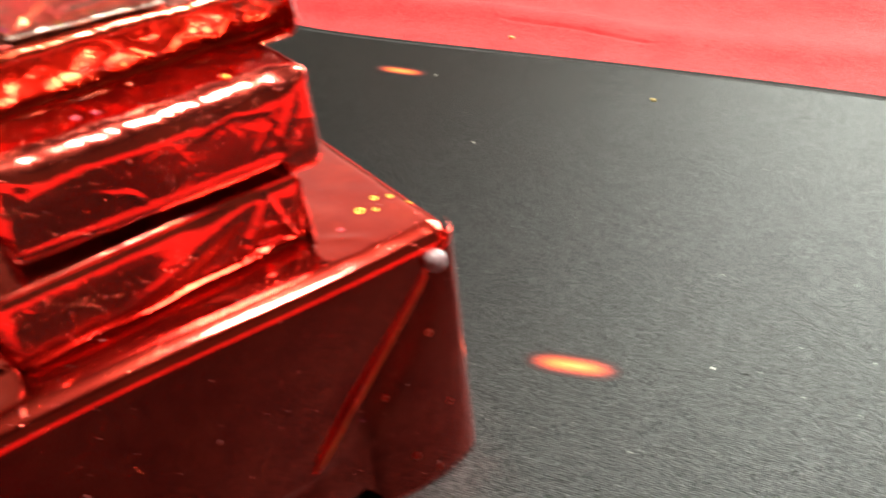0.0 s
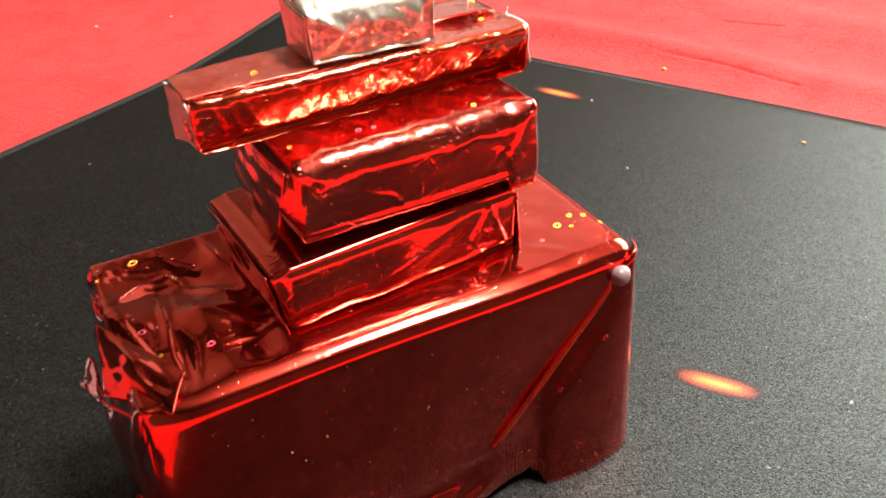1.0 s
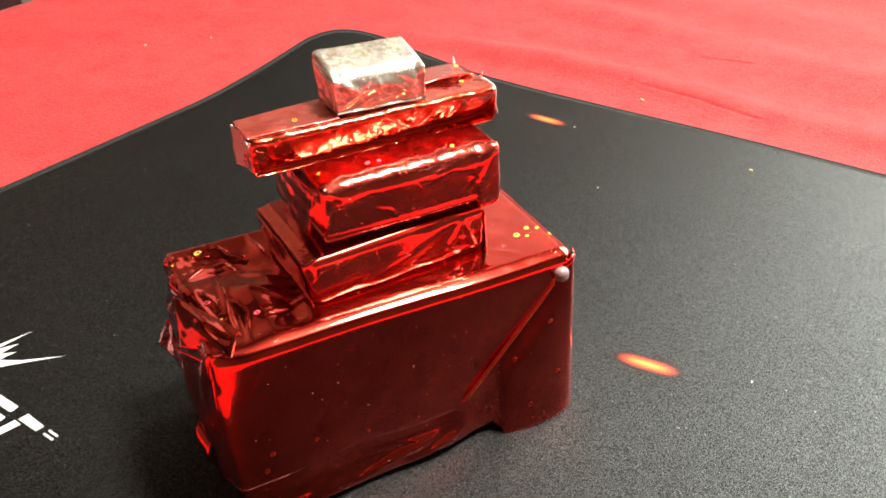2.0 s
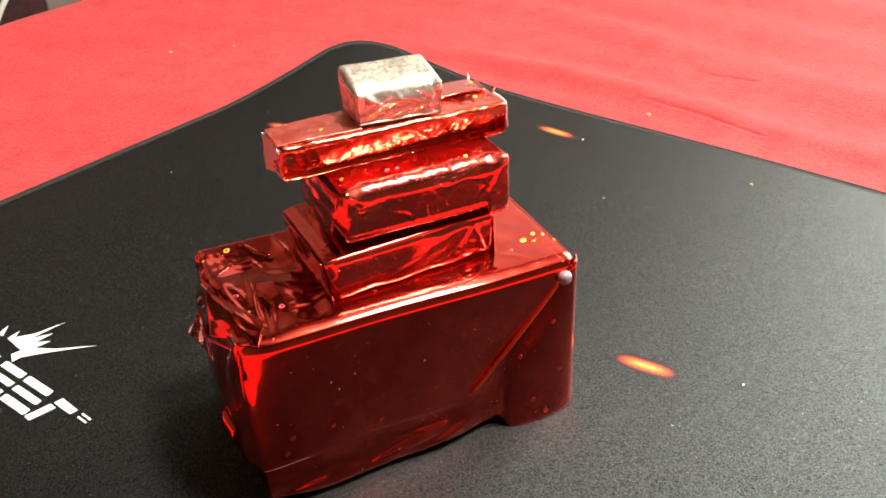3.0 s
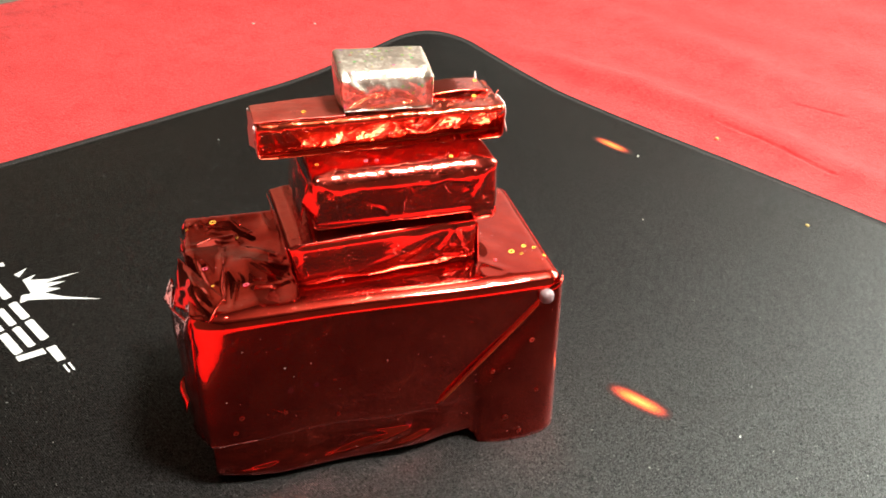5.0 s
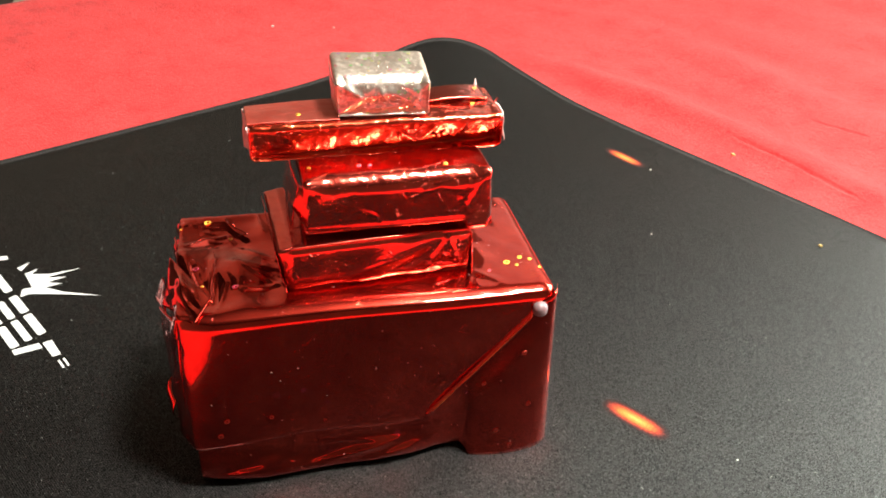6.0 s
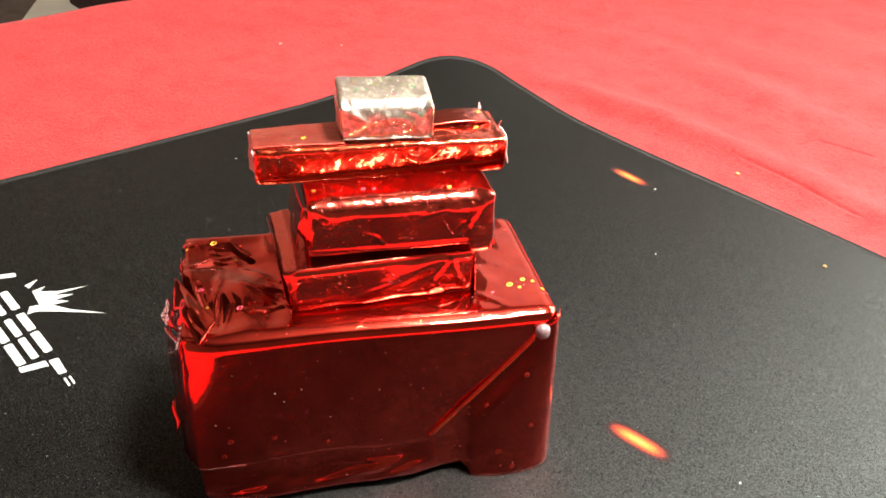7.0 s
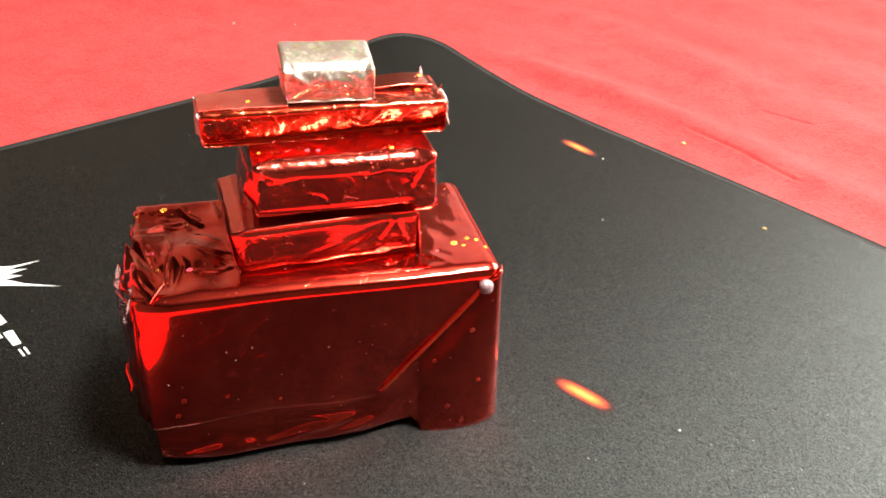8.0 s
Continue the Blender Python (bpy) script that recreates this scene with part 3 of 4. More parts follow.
def lint():
    """Dust and fibres scattered on the pad."""
    rng = np.random.default_rng(5)
    verts, faces = [], []
    for _ in range(260):
        x, y = rng.uniform(-120, 190), rng.uniform(-110, 160)
        long, wide, a = rng.exponential(0.2) + 0.08, rng.uniform(0.05, 0.12), rng.uniform(0, math.pi)
        if -44 < x < 40 and -25 < y < 24 or x * U.x + y * U.y > 150 or not -140 < x * S.x + y * S.y < 128 or x * U.x + y * U.y < -70:
            continue
        d = np.array([math.cos(a), math.sin(a), 0])
        e = np.array([-math.sin(a), math.cos(a), 0])
        m = np.array([x, y, 0.12])
        base = len(verts)
        verts += [m - d * long, m + e * wide, m + d * long, m - e * wide, m + np.array([0, 0, 0.18])]
        faces += [[base + k, base + (k + 1) % 4, base + 4] for k in (3, 2, 1, 0)]
        faces[-4:] = [[f[1], f[0], f[2]] for f in faces[-4:]]
    return solo("lint", verts, faces, DUST, (0, 0, 0), "pale dust and short fibres lying on the black pad", "lint", kind="stuff")


lint()


def crumb(x, y, z, size, material, label):
    rng = np.random.default_rng(int(abs(x * 7 + y * 3)))
    p, way, quads = rounded_box((size, size * 0.7, size * 0.5), size * 0.3, size)
    p = p + way * rng.uniform(-0.15, 0.15, (len(p), 1)) * size
    return solo("crumb", turned(p, rng.uniform(0, 180), (x, y, z + size * 0.5)), quads, material, (x, y, z), label, "crumb", group="crumbs on the table")


crumb(148.0, 43.0, 0.0, 0.55, GOLD_LINT, "tiny yellow crumb on the black pad")
crumb(76.7, -33.0, 0.0, 0.22, LINT, "tiny white crumb on the black pad")
crumb(97.2, 57.1, 0.0, 0.3, LINT, "tiny pale crumb on the black pad")
crumb(115.0, 97.0, 0.0, 0.35, LINT, "tiny pale crumb beside the printed ember")
crumb(155.5, 109.8, -3.2, 0.7, GOLD_LINT, "tiny yellow crumb on the red cloth")
crumb(-7.4, 266.0, -3.6, 0.55, LINT, "tiny white crumb on the red cloth")
crumb(22.0, 262.0, -3.6, 0.35, LINT, "tiny pale crumb on the red cloth")


# ---- the stack of foil-wrapped boxes ----
def printed_ring(place, way, size, parent, material):
    """A small holographic ring printed on the film."""
    verts, faces, count = [], [], 14
    up = Vector(way).normalized()
    side = up.orthogonal().normalized()
    ahead = up.cross(side)
    for k in range(count):
        a = 2 * math.pi * k / count
        for r, rise in ((size * 0.42, 0.0), (size * 0.72, 0.07), (size, 0.0)):
            verts.append(Vector(place) + (side * math.cos(a) + ahead * math.sin(a) * 0.8) * r + up * rise)
    for k in range(count):
        for j in range(2):
            a, b = k * 3 + j, (k + 1) % count * 3 + j
            faces.append([a, a + 1, b + 1, b])
    return part("printed_ring", verts, faces, material, parent, "shiny holographic ring")


def crease(x, y, path, wide, tall, sharp=True):
    """Height of a fold along a line of places on the top; sharp folds meet in an edge, soft ones swell."""
    best = np.full(len(x), 1e9)
    share = np.zeros(len(x))
    lengths = [math.dist(a, b) for a, b in zip(path, path[1:])]
    done = 0.0
    for a, b, long in zip(path, path[1:], lengths):
        a, b = np.array(a, float), np.array(b, float)
        t = np.clip(((x - a[0]) * (b - a)[0] + (y - a[1]) * (b - a)[1]) / long ** 2, 0, 1)
        away = np.hypot(x - a[0] - t * (b - a)[0], y - a[1] - t * (b - a)[1])
        closer = away < best
        best = np.where(closer, away, best)
        share = np.where(closer, (done + t * long) / sum(lengths), share)
        done += long
    fade = 0.35 + 0.65 * np.sin(np.clip(share, 0.05, 0.95) * math.pi)
    if sharp:
        return tall * fade * np.clip(1 - best / wide, 0, 1) ** 1.4
    return tall * fade * np.exp(-(best / wide) ** 2)


def top_relief(x, y):
    """The film on top of the long box: pulled into folds beside the smaller box, tighter at the other end."""
    h = np.zeros(len(x))
    # straight kinks: the film is stiff, so it breaks into flat plates that meet in edges
    plates = np.zeros(len(x))
    for a, b, tilt in (((-32.2, -13.6), (-31.5, 6.2), 0.075), ((-36.6, 6.0), (-27.6, 9.2), 0.06), ((-29.4, 15.9), (-25.0, 9.2), -0.07), ((-27.0, 9.0), (-19.8, -1.8), 0.075), ((-28.0, -0.8), (-19.4, -3.6), -0.085),
                       ((-27.0, -11.0), (-18.4, -9.4), 0.03), ((-27.5, -2.0), (-26.5, -13.5), -0.06), ((-38.8, 13.6), (-30.0, 12.8), 0.05), ((-23.4, -2.0), (-20.4, -12.0), 0.025), ((-39.5, 15.5), (-36.7, -0.5), -0.09)):
        a, b = np.array(a), np.array(b)
        long = np.hypot(*(b - a))
        off = ((x - a[0]) * (b - a)[1] - (y - a[1]) * (b - a)[0]) / long
        t = ((x - a[0]) * (b - a)[0] + (y - a[1]) * (b - a)[1]) / long ** 2
        reach = smoothstep(t, -0.45, 0.0) * smoothstep(-t, -1.45, -1.0)
        plates += tilt * (np.sqrt(off ** 2 + 0.01) - 3.0) * reach * np.exp(-(off / 11.0) ** 4)
    for path, wide, tall, sharp in (
            (((-32.2, -13.6), (-32.6, -7.5), (-31.8, 0.2), (-31.4, 6.2)), 1.3, 0.42, True),
            (((-36.6, 6.2), (-33.2, 9.3), (-27.6, 8.8)), 1.2, 0.30, True),
            (((-29.6, 16.0), (-27.5, 11.8), (-25.0, 9.2)), 0.9, 0.35, True),
            (((-27.0, -1.2), (-23.0, -3.2), (-19.4, -4.0)), 1.4, 0.22, True),
            (((-21.2, 17.0), (-21.9, 6.0)), 1.6, 0.25, False),
            (((-37.6, 4.0), (-34.4, -1.0), (-33.4, -6.0)), 1.2, 0.22, True),
            (((18.8, -10.6), (24.0, -14.5)), 1.6, 0.20, True),
            (((20.4, -2.0), (22.8, -6.5), (20.8, -9.0)), 1.6, 0.12, False),
            (((-19.0, -9.4), (-22.8, -5.6), (-27.4, -1.0)), 0.9, 0.34, True),
            (((-19.2, -8.6), (-22.6, -9.2), (-26.4, -9.2)), 0.9, 0.30, True),
            (((-19.6, -6.4), (-24.0, -4.6)), 0.7, 0.22, True),
            (((-27.2, 5.8), (-23.6, 2.4), (-19.9, -0.7)), 1.1, 0.40, True),
            (((-31.1, -2.4), (-29.6, -7.0), (-31.0, -14.4)), 0.9, 0.35, True),
            (((-37.6, 2.7), (-36.2, -3.3), (-34.9, -8.1), (-32.3, -12.2)), 0.8, 0.45, True),
            (((-39.4, 12.4), (-38.8, 1.2)), 0.7, 0.40, True),
            (((-36.8, 6.8), (-33.4, 9.9), (-29.1, 10.8), (-28.1, 7.9)), 0.9, 0.45, True),
            (((-34.6, 13.0), (-31.6, 12.2)), 0.6, 0.25, True),
            (((-22.6, 17.0), (-21.6, 10.0)), 0.8, 0.30, True)):
        h += crease(x, y, path, wide, tall, sharp)
    sag = smoothstep(-x, 18, 23) * smoothstep(-np.abs(y - 0.5), -18.0, -13.0)
    h += (1.5 * plates - 0.4) * sag
    # gathered in small puckers along the far corner
    spot = np.stack([x, y, 0 * x], 1)
    h += 0.16 * folds(spot, 27, 2.0, 5) * smoothstep(-x, 27, 33) * smoothstep(y, 9.5, 14.5)
    h += 0.10 * folds(spot, 28, 2.6, 5) * smoothstep(-x, 33, 37)
    h += 0.04 * folds(spot, 29, 5.0, 4) * smoothstep(x, 17, 20)
    h += smoothstep(x, 16, 20) * 0.02 * np.sin(0.8 * x + 0.5 * y)
    return h


def base_box():
    """The long box at the bottom, wrapped in red film with folded ends."""
    box = thing("foil_wrapped_box", (-2, 0, 0), "long box wrapped in shiny red foil, standing on the black pad", "wrapped box", "stack of foil boxes")
    # tight edges on top, softer upright ones where the film turns round the far end
    p, way, quads = rounded_box((37.9, 19.2, 20.8), 4.6, 0.36, lambda q: 3.2 + 0.3 * smoothstep(q[:, 0], 20, 33) * smoothstep(-q[:, 2], -17, -8) + 1.2 * smoothstep(-q[:, 0], 29, 35) * smoothstep(-q[:, 2], -18, -12))
    p = p + np.array([-3.2, 0.7, 20.8])
    x, y, z = p.T.copy()
    front = smoothstep(-way[:, 1], 0.35, 0.9)
    top = smoothstep(way[:, 2], 0.6, 0.97)
    left = smoothstep(-x, -5, 36)
    # the front eases over into the top edge and stands out a little towards the ground
    p[:, 1] += front * (0.12 * np.exp(-np.clip(41.6 - z, 0, None) / 1.2) - (1.0 + 1.6 * smoothstep(-x, 5, 30)) * smoothstep(-z, -42, -8) * smoothstep(-x, -12, 6))
    # the outer sheet stops short of the ground: the inner one shows below it, set back
    cut = 11.2 + 0.05 * (x + 40) * smoothstep(-x, 0, 20) - 0.02 * np.clip(x + 15, 0, None)
    below = smoothstep(cut - z, 0.0, 0.5) * smoothstep(-x, -9, 4)
    p[:, 1] += front * below * (1.5 - 1.3 * np.exp(-((x + 5) / 15.0) ** 2)) * (0.45 + 0.55 * np.clip(z / 11, 0, 1))
    p[:, 0] += below * smoothstep(-way[:, 0], 0.2, 0.7) * 1.5
    # the end wall leans in towards the top
    p[:, 0] += left * smoothstep(-way[:, 0], 0.1, 0.8) * (1.3 * smoothstep(z, 24, 41) + 1.0 * smoothstep(-z, -16, -2))
    p[:, 0] += (1 - left) * 1.6 * smoothstep(-z, -30, -2)
    # the front bends back towards the far end, more so near the top
    p[:, 1] += front * 0.026 * np.clip(-31.0 - x, 0, 10) ** 2 * smoothstep(z, 6, 24)
    # flat facets of the folded end
    for a, b, c in (((-38.0, -16.9, 41), (-38.6, -19.2, 14), (-42.2, -11, 30)), ((-40.0, 17, 41.5), (-40.2, 3, 41.8), (-42.5, 9, 34))):
        a, b, c = (np.array(v, float) for v in (a, b, c))
        n = np.cross(b - a, c - a)
        n /= np.linalg.norm(n)
        n = n if n @ np.array([-1, -0.5, 0.4]) > 0 else -n
        beyond = np.clip((p - a) @ n, 0, None)
        p -= (beyond * smoothstep(-p[:, 0], 29, 34))[:, None] * n
    p[:, 2] -= top * 0.5 * np.exp(-np.clip(y + 18.5, 0, None) / 3.2)
    p += way * (top_relief(p[:, 0], p[:, 1]) * top)[:, None]
    # the end wall is loosely gathered
    ends = smoothstep(-way[:, 0], 0.5, 0.9)
    p += way * (ends * (0.5 * folds(p, 6, 13, 5) + 0.35 * np.sin(0.5 * p[:, 2] + 0.7 * p[:, 1])))[:, None]
    # wide, barely bent buckles on the front, crumpled below the cut
    still = (1 - top) * (1 - ends)
    p[:, 1] -= front * still * (0.10 * np.sin(0.11 * x + 0.16 * z) + 0.07 * np.sin(0.21 * z - 0.15 * x + 2.0))
    foot = front * np.exp(-((z - 4.6) / 3.4) ** 2) * smoothstep(-x, -13, 2)
    for a, b, wide, tall in (((-16, 3.0), (3, 7.0), 1.6, 0.75), ((-5, 2.0), (9, 5.4), 1.3, 0.6), ((-12, 8.2), (-1, 6.6), 1.0, 0.5), ((-36, 2.6), (-26, 3.8), 1.0, 0.45), ((0, 9.4), (7.5, 7.2), 1.0, 0.4)):
        p[:, 1] -= foot * crease(x, z, (a, b), wide, tall)
    p[:, 1] -= front * 1.5 * smoothstep(-z, -9.5, 0) * smoothstep(-x, -12, -2) * smoothstep(x, -38, -24)
    p[:, 1] -= foot * (0.5 * folds(p * np.array([0.5, 1, 1]), 9, 6, 4) + 0.2 * folds(p * np.array([0.7, 1, 1]), 19, 2.6, 4))
    p[:, 2] = np.maximum(p[:, 2], 0.02)
    part("wrapping", p, quads, RED_FOIL, box)
    # knife-sharp creases where the film on top is pinched
    roof = np.argwhere(way[:, 2] > 0.5)[:, 0]
    for line in (((-29.6, 16.4), (-27.6, 13.8), (-25.1, 10.5), (-26.6, 10.2)), ((-32.3, 7.0), (-31.6, 2.6), (-31.6, -1.5), (-32.1, -8.2), (-32.1, -11.7)),
                 ((-37.0, 6.6), (-33.4, 9.9), (-29.1, 10.8), (-28.1, 7.9)), ((-39.6, 12.4), (-39.2, 6.5), (-38.9, 1.2)), ((-22.6, 17.0), (-21.6, 10.0)), ((-34.5, 14.6), (-31.2, 14.0))):
        path = []
        for (ax, ay), (bx, by) in zip(line, line[1:]):
            for t in np.linspace(0, 1, 10):
                x, y = ax + t * (bx - ax) + 0.12 * math.sin(5.1 * t + ax), ay + t * (by - ay)
                close = roof[np.argsort(np.hypot(p[roof, 0] - x, p[roof, 1] - y))[:4]]
                path.append((x, y, p[close, 2].mean() + 0.02))
        part("pinched_crease", *tube(path, 0.13, 8), RED_FOIL_CREASED, box, "sharp glinting crease in the foil")
    # the cut edge of the outer sheet
    face = np.argwhere(way[:, 1] < -0.5)[:, 0]
    trail = []
    for x in np.linspace(-39.6, -29, 20):
        z = 11.3 + 0.05 * (x + 40) * float(smoothstep(-x, 0, 20)) + 0.06 * math.sin(0.9 * x)
        close = face[np.argsort(np.hypot(p[face, 0] - x, p[face, 2] - z))[:5]]
        trail.append((x, p[close, 1].min() - 0.01, z))
    part("cut_edge", *tube(trail, 0.012, 6), PALE_EDGE, box, "thin pale cut edge of the outer foil")

    # overlapping flap on the front, folded along a slanting line, flaring out at the ground
    cols, rows = np.concatenate([np.linspace(8.5, 17.6, 16), np.linspace(17.9, 37.2, 30)]), 36
    verts, crease_line = [], []
    for x in cols:
        high = 11.8 + (x - 8.5) * (38.2 - 11.8) / (31.0 - 8.5) if x < 31 else 38.2 + (x - 31) * 0.4
        low, line = max(0.1, 11.6 * (1 - ((x - 8.5) / 9.1) ** 1.6)) if x < 17.6 else 0.1, 11.7 + (x - 8.5) * 0.25
        for t in np.linspace(0, 1, rows + 1):
            z = low + (high - low) * t
            down = max(0.0, 1 - z / 40.0)
            flare = 3.4 * down ** 1.1 * np.sin(np.clip((x - 13.0) / 25.5, 0.0, 0.99) * math.pi) ** 0.7
            flare *= 1 - 0.4 * float(smoothstep(x, 33, 38))
            stands = float(smoothstep(x, 16.4, 18.2))
            flare *= stands + (1 - stands) * float(smoothstep(z, 14, 26))
            if x < 17.8 and z < line:
                hold = math.exp(-((line - z) / 1.8) ** 2)
                flare = flare * hold + (1 - hold) * (-0.3 + 0.5 * float(smoothstep(x, 12, 17.6)))
            turn = 2.6 - math.sqrt(max(0.0, 2.6 ** 2 - max(0.0, x - 34.6) ** 2))
            lip = 0.6 * math.exp(-(((high - z) - 0.5) / 0.5) ** 2) * float(smoothstep(31.5 - x, 0, 6)) - 0.15 * math.exp(-((high - z) / 0.4) ** 2)
            hug = float(smoothstep(high - z, 0.4, 9.0))
            flare *= hug if x < 31 else 1 - (1 - hug) * float(smoothstep(36 - x, 0, 5))
            if x < 31 and abs(high - z - 0.5) < 0.51 * (high - low) / rows:
                crease_line.append((x, -18.75 - flare - lip + turn, z))
            verts.append((x - 2.2 * (z / 40.0) * float(smoothstep(x, 28, 37)), -18.7 - flare - lip + turn, z))
    front_points = np.array(verts)
    front_points[:, 1] += 0.05 * folds(front_points, 21, 11, 5)
    m, total, quads = rows + 1, len(front_points), []
    for i in range(len(cols) - 1):
        for j in range(rows):
            q = [i * m + j, (i + 1) * m + j, (i + 1) * m + j + 1, i * m + j + 1]
            quads += [q, [k + total for k in q[::-1]]]
    rim = [i * m for i in range(len(cols))] + [(len(cols) - 1) * m + j for j in range(1, m)] + [i * m + rows for i in range(len(cols) - 2, -1, -1)] + list(range(rows - 1, 0, -1))
    quads += [[rim[(k + 1) % len(rim)], rim[k], rim[k] + total, rim[(k + 1) % len(rim)] + total] for k in range(len(rim))]
    part("front_flap", np.concatenate([front_points, front_points + np.array([0, 0.35, 0])]), quads, RED_FOIL, box, "red foil flap folded along a slanting line")
    # tube along the fold; its orange glint is painted, not reflected
    part("fold_line", *tube(crease_line[1:], 0.14, 8), GLINT_FOIL, box, "orange folded edge of the foil")

    # film folded down over the far end: a bent corner, then loose flaps
    def corner_shape(q, u, v):
        swell = np.sin(u * math.pi) * np.sin(v * math.pi)
        q[:, 2] += 1.5 * swell - 0.5 * crease(u, v, ((0.15, 0.5), (0.55, 0.62)), 0.22, 1.0)
        q[:, 0] -= 0.9 * swell
        q[:, 2] += 0.4 * np.sin(11 * u + 4 * v) * swell + 0.25 * np.sin(17 * v - 5 * u) * swell + 0.5 * crease(u, v, ((0.35, 0.1), (0.75, 0.75)), 0.16, 1.0)
        return q
    part("corner_fold", *sheet(((-40.2, 3.5, 41.3), (-32.2, -13.2, 42.5), (-35.2, -18.7, 41.4), (-41.8, -6.5, 37.2)), 44, 26, 0.14, 0.0, 34, 0.05, 5.0, corner_shape), RED_FOIL, box, "folded foil corner")
    part("end_flap", *sheet(((-42.2, 3.5, 36.6), (-42.2, 0.0, 35.5), (-42.0, -2.5, 28.0), (-44.8, 6.9, 29.2)), 14, 14, 0.15, 0.5, 31, 0.1, 3.0), RED_FOIL, box, "pointed loose end of red foil")
    part("end_flap", *sheet(((-41.6, 9, 30), (-41.9, -4, 27), (-42.0, -5, 13), (-41.4, 8, 8)), 24, 28, 0.2, 0.5, 32, 0.25, 8.0), RED_FOIL, box, "crumpled red foil folded over the end")

    part("end_flap", *sheet(((-42.0, -9.0, 21.0), (-43.2, -9.8, 18.2), (-42.2, -13.2, 14.4), (-41.2, -12.6, 18.0)), 8, 8, 0.15, 0.3, 33, 0.1, 3.0), RED_FOIL, box, "small lifted fold of red foil")

    def end_shape(q, u, v):
        q[:, 0] -= 0.35 * crease(u, v, ((0.25, 0.1), (0.55, 0.6)), 0.14, 1.0) + 0.25 * np.sin(7 * u + 5 * v) * np.sin(v * math.pi)
        return q
    part("end_flap", *sheet(((-38.3, -16.4, 40.2), (-42.4, -6.6, 37.0), (-42.4, -6.0, 11.5), (-39.7, -17.9, 11.3)), 20, 36, 0.15, 0.25, 38, 0.06, 6.0, end_shape), RED_FOIL, box, "foil wrapped round the end")

    up = np.argwhere(way[:, 2] > 0.5)[:, 0]
    for x, y, size, hue in ((-33.0, 15.6, 0.85, GOLD_RING), (-35.2, -1.9, 0.7, RED_RING), (-27.8, -8.6, 0.7, RED_RING), (-28.4, 9.6, 0.45, GOLD_RING), (-38.4, 13.2, 0.4, GOLD_RING), (-34.0, -7.0, 0.35, GOLD_RING),
                            (29.6, -6.9, 0.6, GOLD_RING), (31.5, -7.9, 0.5, GOLD_RING), (26.4, -8.3, 0.8, GOLD_RING), (28.2, -9.5, 0.45, GOLD_RING), (22.1, -10.6, 0.45, RED_RING), (32.8, -10.7, 0.5, GOLD_RING), (20.3, -3.2, 0.4, RED_RING)):
        close = up[np.argsort(np.hypot(p[up, 0] - x, p[up, 1] - y))[:6]]
        printed_ring((x, y, p[close, 2].max() + 0.03), way[close].mean(0), size, box, hue)
    for x, z, size in ((-31.5, 18.0, 0.62), (-33.0, 14.4, 0.6), (-23.0, 17.7, 0.5), (-12.5, 14.6, 0.4)):
        close = face[np.argsort(np.hypot(p[face, 0] - x, p[face, 2] - z))[:6]]
        printed_ring((x, p[close, 1].min() - 0.03, z), way[close].mean(0), size, box, DULL_RING)
    for x, z, size in ((28.4, 26.6, 0.6), (23.6, 6.9, 0.7), (27.0, 2.4, 0.6), (20.3, 19.6, 0.5), (30.5, 13.0, 0.5)):
        close = np.argsort(np.hypot(front_points[:, 0] - x, front_points[:, 2] - z))[:6]
        printed_ring((x, front_points[close, 1].min() - 0.03, z), np.array([0, -1, 0.08]), size, box, DULL_RING)
    for x, z, wide in ((-22.4, 28.4, 0.13), (-34.0, 22.2, 0.1), (-20.8, 26.2, 0.09), (-12.0, 21.0, 0.06), (-30.0, 33.6, 0.07)):
        close = face[np.argsort(np.hypot(p[face, 0] - x, p[face, 2] - z))[:6]]
        y = p[close, 1].min() - 0.02
        part("dust_fleck", *sheet(((x - wide, y, z - wide * 0.6), (x + wide, y, z - wide), (x + wide * 0.5, y, z + wide), (x - wide * 0.7, y, z + wide * 1.2)), 2, 2, 0.05, 0.0, int(z * 10), 0.05, 0.5), LINT, box, "white dust fleck")

    p, way, quads = rounded_box((1.5, 1.25, 1.55), 1.2, 0.5)
    p += way * 0.12 * folds(p, 41, 2.0, 4)[:, None]
    p += np.array([30.7, -19.1, 37.2])
    part("glue_drop", p, quads, GLUE, box, "milky drop of hot glue")
    return box


base_box()


def small_box(base, half, yaw, label, seed, radius=1.3, amount=0.1, edit=None, step=0.6, material=None, centre=None, size=7.0, edge_radius=None):
    """A small wrapped box; edit(points, outward) may bend or crease it."""
    box = thing("foil_wrapped_box", base, label, "wrapped box", "stack of foil boxes")
    p, way, quads = rounded_box(half, radius, step, edge_radius)
    p = turned(p, yaw, centre)
    way = turned(way, yaw, (0, 0, 0))
    p += way * (amount * folds(p, seed, size, 5))[:, None]
    if edit:
        p = edit(p, way)
    # short dents along the edges, flat between
    rng = np.random.default_rng(seed + 5)
    bent = 1 - smoothstep(np.abs(way).max(1), 0.93, 0.999)
    knots = np.cumsum(rng.uniform(0.4, 2.6, 80)) - 60
    dents = np.interp(p[:, 0] + 0.8 * p[:, 1] + 0.3 * p[:, 2], knots, rng.normal(0, 0.03, 80))
    p += way * (dents * bent)[:, None]
    part("wrapping", p, quads, material, box)
    return box


